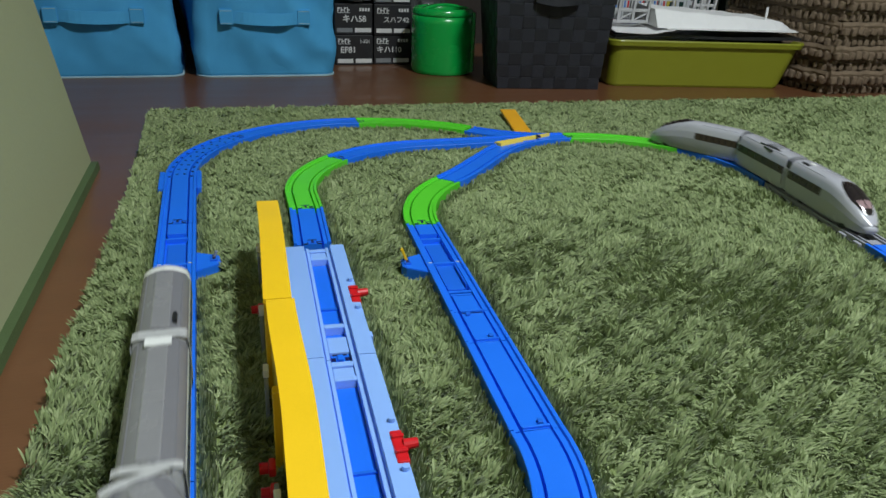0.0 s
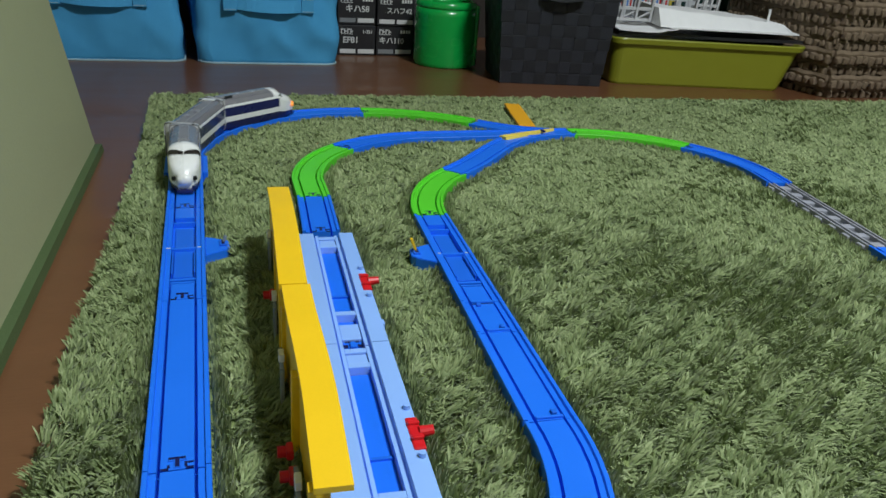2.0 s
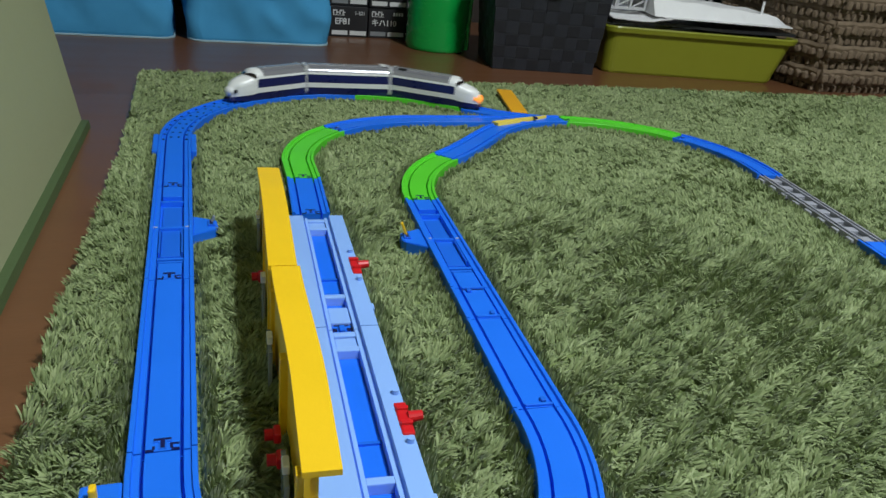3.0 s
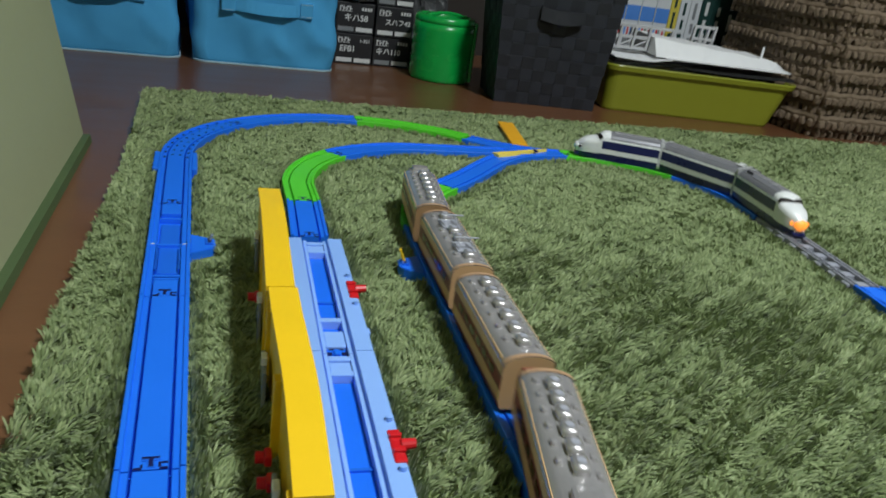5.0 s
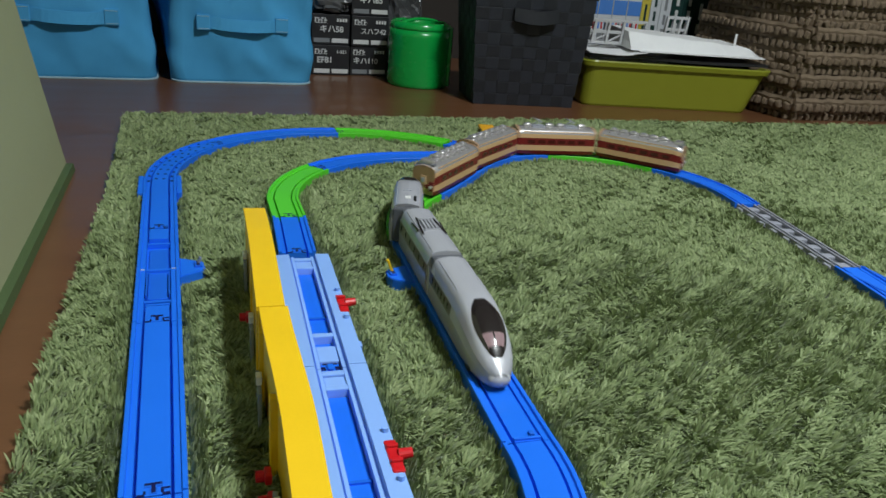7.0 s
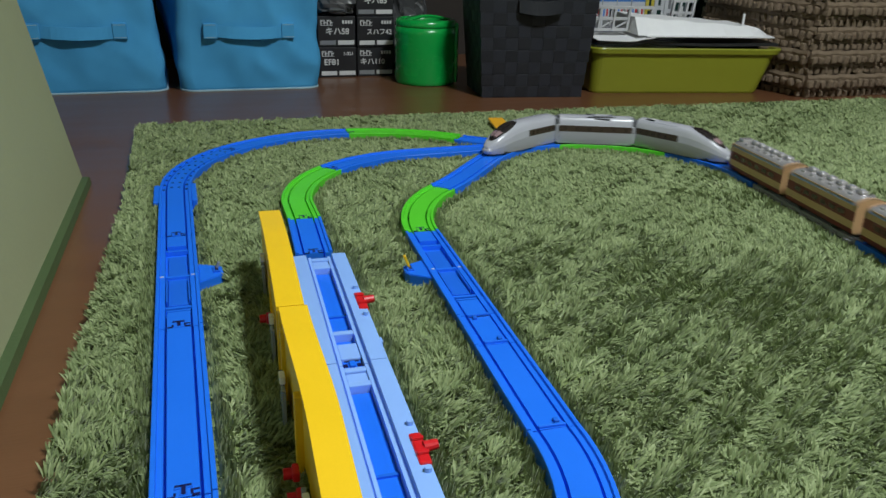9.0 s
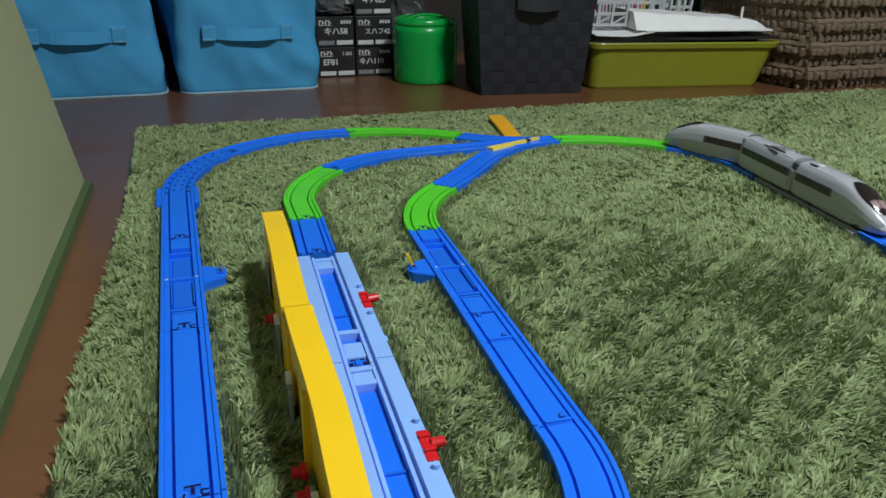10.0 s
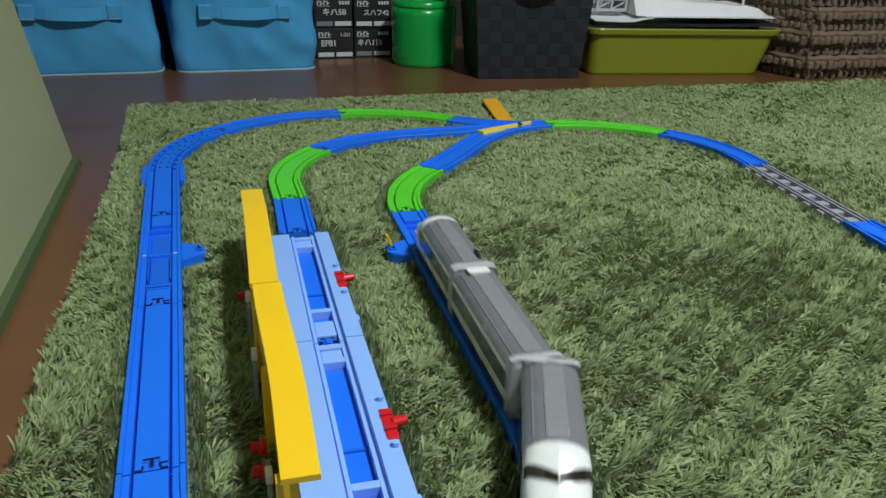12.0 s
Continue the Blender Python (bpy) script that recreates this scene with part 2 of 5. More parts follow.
low_right = joined(arc(NEAR[0] + 0.216, NEAR[1], 0.216, 180, 180 - 45.4, 12), arc(S_END[0] - 0.216, S_END[1], 0.216, -45.4, 0, 12))
left_low = joined(low_left, line(L_END, (0, 0.385), 30))
left_curve = arc(*L_CURVE, 180, 45, 48)
left_branch = bez(left_curve[-1], -45, JOINT, -4)
right_curve = arc(*R_CURVE, 86, -9.5, 40)
GREY_WAY = -99.5
grey_a = ahead(right_curve[-1], GREY_WAY, 0.027)
grey_b = ahead(grey_a, GREY_WAY, 0.222)
after_grey = bez(grey_b, GREY_WAY, (0.690, -0.34), -92)
right_low = joined(after_grey, line((0.690, -0.34), (0.690, -0.66), 8), arc(0.474, -0.66, 0.216, 0, -90), line((0.474, -0.876), (0.325, -0.876), 6), arc(0.325, -0.66, 0.216, -90, -180), line((0.109, -0.66), NEAR, 2))
S_TOP = arc(*S_CURVE, 176, 176, 1)[0]
siding_low = joined(low_right, line(S_END, S_TOP, 20))
siding_curve = arc(*S_CURVE, 176, 131)
siding_branch = bez(siding_curve[-1], 41, JOINT, 0, 0.40)
mid_curve = arc(*M_CURVE, 176, 92)
mid_branch = bez(mid_curve[-1], 2, JOINT, 2)
MID_A, MID_B = (0.1400, 0.238), (0.1335, 0.131)
to_grey = joined(right_curve, line(right_curve[-1], grey_a, 3), line(grey_a, grey_b, 8), right_low)
ROUTE_L = joined(left_low, left_curve, left_branch, to_grey)
ROUTE_R = joined(siding_low, siding_curve, siding_branch, to_grey)


class Route:
    """A way along the track, asked by metres from its start; past the ends it goes on round the other given loop."""

    def __init__(self, pts):
        self.p = np.array(pts)
        self.s = np.r_[0, np.cumsum(np.hypot(*np.diff(self.p, axis=0).T))]
        self.length = float(self.s[-1])

    def at(self, s):
        return Vector((float(np.interp(s, self.s, self.p[:, 0])), float(np.interp(s, self.s, self.p[:, 1])), 0))


route_l, route_r = Route(ROUTE_L), Route(ROUTE_R)

# ------------------------------------------------------------ the room


def build_room():
    part("floor", boxed(-2.2, 2.8, -2.4, 1.72, FLOOR - 0.05, FLOOR), "floor").update_tag()
    for n, a in (("wall_north", (-2.2, 2.8, 1.72, 1.80)), ("wall_south", (-2.2, 2.8, -2.5, -2.4)), ("wall_west", (-2.3, -2.2, -2.5, 1.80)), ("wall_east", (2.8, 2.9, -2.5, 1.80))):
        # north wall has its shade put into the colour
        tagged(part(n, boxed(*a, FLOOR - 0.05, 2.38), "shaded_wall" if n == "wall_north" else "wall"), "plain room wall, coloured dark brown for shade" if n == "wall_north" else "pale papered room wall", "wall", kind="structure")
    tagged(part("ceiling", boxed(-2.3, 2.9, -2.5, 1.80, 2.38, 2.44), "ceiling"), "plain off-white ceiling", "ceiling", kind="structure")
    tagged(bpy.data.objects["floor"], "dark red-brown glossy wooden floor", "floor", kind="structure")
    lamp = thing("ceiling_lamp", "round white ceiling lamp, switched on", "lamp", m=Matrix.Translation((LAMP[0], LAMP[1], 0)))
    bm = lathe(bmesh.new(), [(0.02, 2.20), (0.24, 2.205), (0.27, 2.25), (0.26, 2.31), (0.12, 2.325)], 40)
    part("shade", bm, "lamp_glass", lamp, smooth=True)
    part("mount", lathe(bmesh.new(), [(0.10, 2.325), (0.10, 2.38)], 24), "white", lamp)


def build_partition():
    """The pale papered panel at the rug's side, leaning a little away, with a dark edging at its foot."""
    p = tagged(new("wall_panel"), "pale sage papered wall panel with dark green edging", "wall", kind="structure")
    foot = [(-0.1215, 0.530), (-0.154, -0.75)]
    lean = -0.185
    for name, z0, z1, mat, proud in (("panel_face", FLOOR + 0.010, 1.30, "board", 0.0), ("edging", FLOOR, FLOOR + 0.010, "skirting", 0.009)):
        bm = bmesh.new()
        secs = []
        for x, y in foot:
            yy = y - (0.002 if proud else 0.0)
            secs.append([(x + proud + lean * (z0 - FLOOR), yy, z0), (x + proud + lean * (z1 - FLOOR), yy, z1),
                         (x - 0.05 + lean * (z1 - FLOOR), yy, z1), (x - 0.05 + lean * (z0 - FLOOR), yy, z0)])
        loft(bm, secs, closed=True, caps=True)
        part(name, bm, mat, p)


# ------------------------------------------------------------ the rug

RUG = (-0.083, 1.95, -1.05, 0.765)      # x0, x1, y0, y1 of the pile


def rug_side(y):
    """Where the long side of the rug lies; it runs a little askew."""
    return np.interp(y, (-0.20, -0.07, 0.07, 0.35, 0.80), (-0.083, -0.081, -0.074, -0.063, -0.060))


def rug_edge(x):
    return 0.806 - 0.034 * (x + 0.06)


# middle of the lever tab beside the siding
TAB = (S_END[0] + (S_TOP[0] - S_END[0]) * 0.725 - 0.032, S_END[1] + (S_TOP[1] - S_END[1]) * 0.725)


def build_rug():
    rug = thing("shaggy_rug", "thick shaggy rug of tangled green yarn", "rug")
    rng = np.random.default_rng(3)
    x0, x1, y0, y1 = RUG
    nx, ny = 200, 180
    gx, gy = np.meshgrid(np.linspace(0, 1, nx), np.linspace(0, 1, ny), indexing="ij")
    py = y0 + gy * (rug_edge(x0 + gx * (x1 - x0)) - 0.006 - y0)
    px = rug_side(py) + 0.006 + gx * (x1 - rug_side(py))
    side = np.minimum(np.minimum(px - rug_side(py) - 0.006, px.max() - px), np.minimum(py - y0, rug_edge(px) - py))
    pz = -0.0022 + 0.0012 * np.sin(px * 71 + 3 * np.sin(py * 37)) * np.sin(py * 63 + 2 * np.sin(px * 45)) + rng.normal(0, 0.0007, px.shape)
    pz = np.where(side < 0.012, FLOOR + 0.002 + (pz - FLOOR - 0.002) * np.clip(side / 0.012, 0, 1) ** 0.5, pz)
    co = np.stack([px, py, pz], -1).reshape(-1, 3)
    i = np.arange((nx - 1) * (ny - 1))
    a = (i // (ny - 1)) * ny + i % (ny - 1)
    me = bpy.data.meshes.new("rug_backing")
    me.from_pydata(co.tolist(), [], np.stack([a, a + ny, a + ny + 1, a + 1], -1).tolist())
    me.materials.append(M["pile_base"])
    ob = new("rug_backing", me)
    ob.parent = rug

    # yarn: bent tapering strands that lie over in tufts, each tuft with a lean of its own
    def field(x, y, k, ph):
        return (np.sin(x * k + 2.1 * np.sin(y * k * 0.7 + ph)) + np.sin(y * k * 1.13 + 1.7 * np.sin(x * k * 0.8 + ph * 2))) * 0.5

    zones = [  # x0, x1, y0, y1, strands per square metre, width, length
        (x0, 0.60, -0.36, 0.22, 470000, 0.0015, 0.0122), (0.60, 0.95, -0.36, 0.22, 330000, 0.0017, 0.0124),
        (x0, 1.0, 0.22, 0.83, 360000, 0.0020, 0.0112), (0.95, 1.95, -0.36, 0.83, 150000, 0.0023, 0.013), (x0, 1.95, -1.05, -0.36, 20000, 0.0045, 0.020)]
    bases, leans, wides, longs = [], [], [], []
    laid = []
    for way in (joined(left_low, left_curve, left_branch), joined(siding_low, siding_curve, siding_branch), to_grey, joined(line((0.110, -0.52), (0.14, 0.26), 36), mid_curve, mid_branch)):
        for a, b in zip(way, way[1:]):
            k = max(1, int(math.dist(a, b) / 0.008))
            laid += [(a[0] + (b[0] - a[0]) * q / k, a[1] + (b[1] - a[1]) * q / k) for q in range(k)]
    track = np.array([q for q in laid if -0.42 < q[1]])
    for zx0, zx1, zy0, zy1, dens, wide, long in zones:
        n = int((zx1 - zx0) * (zy1 - zy0) * dens)
        x, y = rng.uniform(zx0, zx1, n), rng.uniform(zy0, zy1, n)
        keep = (y < rug_edge(x)) & (x > rug_side(y)) & (x < x1)
        # under the plastic rails the pile is pressed flat
        near = np.full(n, 9.0)
        for k in range(len(track)):
            d2 = (x - track[k, 0]) ** 2 + (y - track[k, 1]) ** 2
            near = np.minimum(near, d2)
        keep &= near > 0.0212**2
        keep &= (np.abs(x - 0.030) > 0.015) | (np.abs(y - 0.110) > 0.030)
        keep &= (x - TAB[0]) ** 2 + (y - TAB[1]) ** 2 > 0.022**2
        mid = 0.1352 + (y - 0.113) * 0.0519
        keep &= ~((x > mid - 0.0375) & (x < mid + 0.0265) & (y < 0.114) & (y > -0.32))
        x, y, near = x[keep], y[keep], near[keep]
        n = len(x)
        tuft = 0.0085
        cx, cy = np.floor(x / tuft), np.floor(y / tuft + 0.5 * (np.floor(x / tuft) % 2))
        h = np.modf(np.sin(cx * 127.1 + cy * 311.7) * 43758.5453)[0]
        h2 = np.modf(np.sin(cx * 269.5 + cy * 183.3) * 24634.6345)[0]
        ang = np.where(y > 0.22, 0.8, 1.4) * field(x, y, 8, 0.5) + 0.9 * field(x, y, 37, 2.0) + np.where(y > 0.22, 1.4, 1.7) * h + rng.normal(0, 0.5, n) - 0.9
        # brushed away towards the far side, and back the other way in the near corner
        ye = y + 0.26 * np.clip((x - 0.42) / 0.20, 0, 1) + 0.34 * np.clip((0.10 - x) / 0.06, 0, 1)
        ang += 1.9 * np.clip((ye - 0.06) / 0.25, 0, 1) - 1.5 * np.clip((x - 0.26) / 0.20, 0, 1) * np.clip((-0.14 - y) / 0.10, 0, 1)
        tilt = np.clip(0.88 + 0.30 * field(x, y, 9, 4.0) + np.where(y > 0.22, 0.30, 0.38) * h2 + rng.normal(0, 0.20, n), 0.25, 1.35)
        tilt = np.where(y > 0.22, np.clip(tilt + 0.15, 0.80, 1.40), tilt)
        ln = long * (0.8 + 0.25 * np.abs(h) + rng.uniform(-0.2, 0.25, n))
        edge = np.minimum(x - rug_side(y), rug_edge(x) - y)
        tilt = np.where(edge < 0.008, np.minimum(tilt, 0.65), tilt)
        ln = np.where(edge < 0.010, ln * 0.80, ln)
        beside = near < 0.0315**2
        mid = 0.1352 + (y - 0.113) * 0.0519
        beside |= (x > mid - 0.050) & (x < mid + 0.039) & (y < 0.126)
        tilt = np.where(beside, np.minimum(tilt, 0.16), tilt)
        ln = np.where(beside, np.minimum(ln, 0.0125) * 0.92, ln)
        bases.append(np.stack([x, y, -0.0042 + 0.0014 * h], -1))
        leans.append(np.stack([ang, tilt], -1))
        wides.append(np.full(n, wide) * rng.uniform(0.7, 1.25, n))
        longs.append(ln)
    base, lean, wide, ln = np.concatenate(bases), np.concatenate(leans), np.concatenate(wides), np.concatenate(longs)
    n = len(base)
    ang, tilt = lean[:, 0], lean[:, 1]
    out = np.stack([np.cos(ang), np.sin(ang), 0 * ang], -1)
    turn = ang + np.pi / 2 + rng.normal(0, 0.5, n)
    side = np.stack([np.cos(turn), np.sin(turn), rng.normal(0, 0.35, n)], -1)
    up = np.array([0, 0, 1.0])

    def along(f, bend):
        t = tilt * bend
        return (out * np.sin(t)[:, None] + up * np.cos(t)[:, None]) * (ln * f)[:, None]

    # near strands bend twice, far ones once
    w = (side * wide[:, None]) * 0.5
    p1 = base + along(0.45, 0.55)
    p2 = p1 + along(0.35, 1.1)
    p3 = p2 + along(0.25, 1.45)
    fine = (base[:, 0] < 0.95) & (base[:, 1] < 0.22) & (base[:, 1] > -0.36)
    a, b = np.flatnonzero(fine), np.flatnonzero(~fine)
    va = np.stack([base[a] - w[a], base[a] + w[a], p1[a] + w[a], p1[a] - w[a], p2[a] + w[a] * 0.85, p2[a] - w[a] * 0.85, p3[a]], 1).reshape(-1, 3)
    vb = np.stack([base[b] - w[b], base[b] + w[b], p2[b] + w[b], p2[b] - w[b], p3[b]], 1).reshape(-1, 3)
    v = np.concatenate([va, vb])
    oa, ob2 = np.arange(len(a))[:, None] * 7, len(va) + np.arange(len(b))[:, None] * 5
    loops = np.r_[np.concatenate([oa + [0, 1, 2, 3], oa + [3, 2, 4, 5], oa + [5, 4, 6]], 1).ravel(), np.concatenate([ob2 + [0, 1, 2, 3], ob2 + [3, 2, 4]], 1).ravel()]
    me = bpy.data.meshes.new("yarn")
    me.vertices.add(len(v))
    me.vertices.foreach_set("co", v.astype(np.float32).ravel())
    me.loops.add(len(loops))
    me.loops.foreach_set("vertex_index", loops.astype(np.int32))
    sizes = np.r_[np.tile([4, 4, 3], len(a)), np.tile([4, 3], len(b))]
    starts = np.r_[0, np.cumsum(sizes)[:-1]]
    me.polygons.add(len(sizes))
    me.polygons.foreach_set("loop_start", starts.astype(np.int32))
    me.update(calc_edges=True)
    me.validate()
    me.materials.append(M["pile"])
    ob = new("yarn", me)
    ob.parent = rug
    tagged(ob, kind="stuff")


# ------------------------------------------------------------ the plastic track

RAIL_Z = 0.0085
HALF = 0.019
RAIL_PROFILE = [(-0.0190, -0.006), (-0.0190, 0.0102), (-0.0186, 0.0106), (-0.0160, 0.0106), (-0.0155, 0.0084), (-0.0115, 0.0085), (-0.0113, 0.0030), (-0.0096, 0.0030), (-0.0094, 0.0088),
                (0.0094, 0.0088), (0.0096, 0.0030), (0.0113, 0.0030), (0.0115, 0.0085), (0.0155, 0.0084), (0.0160, 0.0106), (0.0186, 0.0106), (0.0190, 0.0102), (0.0190, -0.006)]


def normals(pts):
    p = np.array(pts)
    d = np.gradient(p, axis=0)
    d /= np.hypot(*d.T)[:, None]
    return p, np.stack([d[:, 1], -d[:, 0]], -1)


def rail_sweep(bm, pts, profile=RAIL_PROFILE, dz=0.0, widen=None):
    p, nrm = normals(pts)
    secs = []
    for k, (q, m) in enumerate(zip(p, nrm)):
        f = widen(k / (len(p) - 1)) if widen else 1.0
        secs.append([(q[0] + m[0] * x * f, q[1] + m[1] * x * f, z + dz) for x, z in profile])
    return loft(bm, secs, closed=True, caps=True)


def shrunk(pts, gap=0.0004):
    """The same run with a hair's breadth taken off either end."""
    a, b = Vector(pts[0]), Vector(pts[-1])
    a2, b2 = Vector(pts[1]), Vector(pts[-2])
    a += (a2 - a).normalized() * gap
    b += (b2 - b).normalized() * gap
    return [tuple(a)] + list(pts[1:-1]) + [tuple(b)]


def joint_marks(m, t):
    """The sunk T and stepped slots where two rails hook together."""
    bm = bmesh.new()
    for x in (-0.0092, 0.0048):
        box(bm, x, x + 0.0044, 0.0003, 0.0020, 0.0085, 0.00905, 0, m)
    box(bm, -0.0012, 0.0012, 0.0024, 0.0092, 0.0088, 0.00950, 0, m)
    box(bm, -0.0050, 0.0046, 0.0092, 0.0110, 0.0088, 0.00950, 0, m)
    box(bm, 0.0040, 0.0056, 0.0021, 0.0064, 0.0088, 0.0092, 0, m)
    box(bm, 0.0057, 0.0092, 0.0050, 0.0064, 0.0088, 0.0092, 0, m)
    box(bm, -0.0056, -0.0042, 0.0021, 0.0046, 0.0088, 0.0092, 0, m)
    part("joint_slot", bm, "navy", t)


def rail(pts, mat, label, detail=True, dz=0.0, widen=None):
    """One piece of track, with its coupling tongue."""
    t = thing("toy_rail", label, "toy rail", "plastic toy railway track")
    part("rail_bed", rail_sweep(bmesh.new(), shrunk(pts), dz=dz, widen=widen), mat, t)
    if detail:
        a, b = Vector((*pts[0], 0)), Vector((*pts[1], 0))
        d = (b - a).normalized()
        m = Matrix.Translation(a) @ Matrix.Rotation(math.atan2(d.y, d.x) - math.pi / 2, 4, "Z")
        bm = bmesh.new()
        box(bm, -0.0022, 0.0022, 0.0016, 0.011, 0.0087, 0.0092, 0, m)
        box(bm, -0.0052, 0.0052, 0.0076, 0.0112, 0.0087, 0.0093, 0, m)
        part("coupling_tongue", bm, "blue_deep" if mat == "blue" else mat, t)
        joint_marks(m, t)
    return t


def frame_on(a, b):
    """The pose with y from a towards b, and the length between."""
    d = Vector(b) - Vector(a)
    return Matrix.Translation((*a, 0)) @ Matrix.Rotation(math.atan2(d.y, d.x) - math.pi / 2, 4, "Z"), d.length


STOP_BED = [(-0.0190, -0.006), (-0.0190, 0.0102), (-0.0186, 0.0106), (-0.0160, 0.0106), (-0.0155, 0.0084), (-0.0112, 0.0085), (-0.0108, 0.0030),
            (0.0108, 0.0030), (0.0112, 0.0085), (0.0155, 0.0084), (0.0160, 0.0106), (0.0186, 0.0106), (0.0190, 0.0102), (0.0190, -0.006)]


def stop_rail(a, b, label, side):
    """A straight rail with a sunk middle plate, cross bars and a lever on a tab at one side (+1 right, -1 left of its way)."""
    m, ln = frame_on(a, b)
    t = thing("toy_stop_rail", label, "toy rail", "plastic toy railway track", m)
    part("rail_bed", rail_sweep(bmesh.new(), [(0, 0.0004), (0, ln / 2), (0, ln - 0.0004)], STOP_BED), "blue", t)
    for y0, y1 in ((0.001, 0.030), (ln - 0.030, ln - 0.001)):
        part("end_plate", boxed(-0.0095, 0.0095, y0, y1, 0.003, 0.0088, 0.0006), "blue", t)
    for y in (0.040, ln / 2, ln - 0.042):
        part("cross_bar", boxed(-0.0108, 0.0108, y - 0.0016, y + 0.0016, 0.003, 0.0082, 0.0004), "blue", t)
    if side > 0:
        joint_marks(Matrix.Identity(4), t)
    part("plate_slot", boxed(-0.0096, 0.0096, 0.0305, 0.0380, 0.0031, 0.0040), "navy", t)
    part("slot_bar", boxed(-0.0100, 0.0100, 0.0330, 0.0352, 0.0040, 0.0080, 0.0004), "blue", t)
    part("stop_plate", boxed(-0.0085, 0.0085, 0.050, ln - 0.052, 0.0031, 0.0052, 0.0006), "blue_deep", t)
    for x in (-0.0102, 0.0090):
        part("guide_rib", boxed(x, x + 0.0012, 0.052, ln * 0.47, 0.003, 0.0086), "blue_deep", t)
    bm = bmesh.new()
    y = ln / 2
    outline = [(side * 0.0192, y - 0.020), (side * 0.0385, y - 0.008), (side * 0.0420, y - 0.002), (side * 0.0410, y + 0.013), (side * 0.0330, y + 0.018), (side * 0.0192, y + 0.025)]
    lo, hi = [bm.verts.new((*q, -0.004)) for q in outline], [bm.verts.new((*q, 0.0085)) for q in outline]
    bm.faces.new(lo), bm.faces.new(hi)
    for i in range(6):
        bm.faces.new((lo[i], lo[(i + 1) % 6], hi[(i + 1) % 6], hi[i]))
    bmesh.ops.recalc_face_normals(bm, faces=bm.faces)
    bmesh.ops.bevel(bm, geom=[e for e in bm.edges if all(v.co.z > 0.008 for v in e.verts)], offset=0.0007, segments=2, affect="EDGES")
    tab = part("lever_tab", bm, "blue", t)
    part("lever_slot", boxed(min(side * 0.0325, side * 0.0395), max(side * 0.0325, side * 0.0395), y - 0.001, y + 0.011, 0.0084, 0.0105, 0.0008), "blue_deep", tab)
    part("slot_gap", boxed(min(side * 0.0345, side * 0.0375), max(side * 0.0345, side * 0.0375), y, y + 0.010, 0.0105, 0.0109), "navy", tab)
    lm = Matrix.Translation((side * 0.0365, y + 0.007, 0.0105)) @ Matrix.Rotation(radians(22 * side), 4, "Y")
    part("lever", boxed(-0.0013, 0.0013, -0.0020, 0.0020, -0.002, 0.013 if side < 0 else 0.006, 0.0008, lm), "yellow" if side < 0 else "clear", tab)
    for s in (-1, 1):
        part("pivot_pin", boxed(s * 0.0145 - 0.0022, s * 0.0145 + 0.0022, y - 0.0007, y + 0.0007, 0.0085, 0.0090), "label_white", t)
    return t


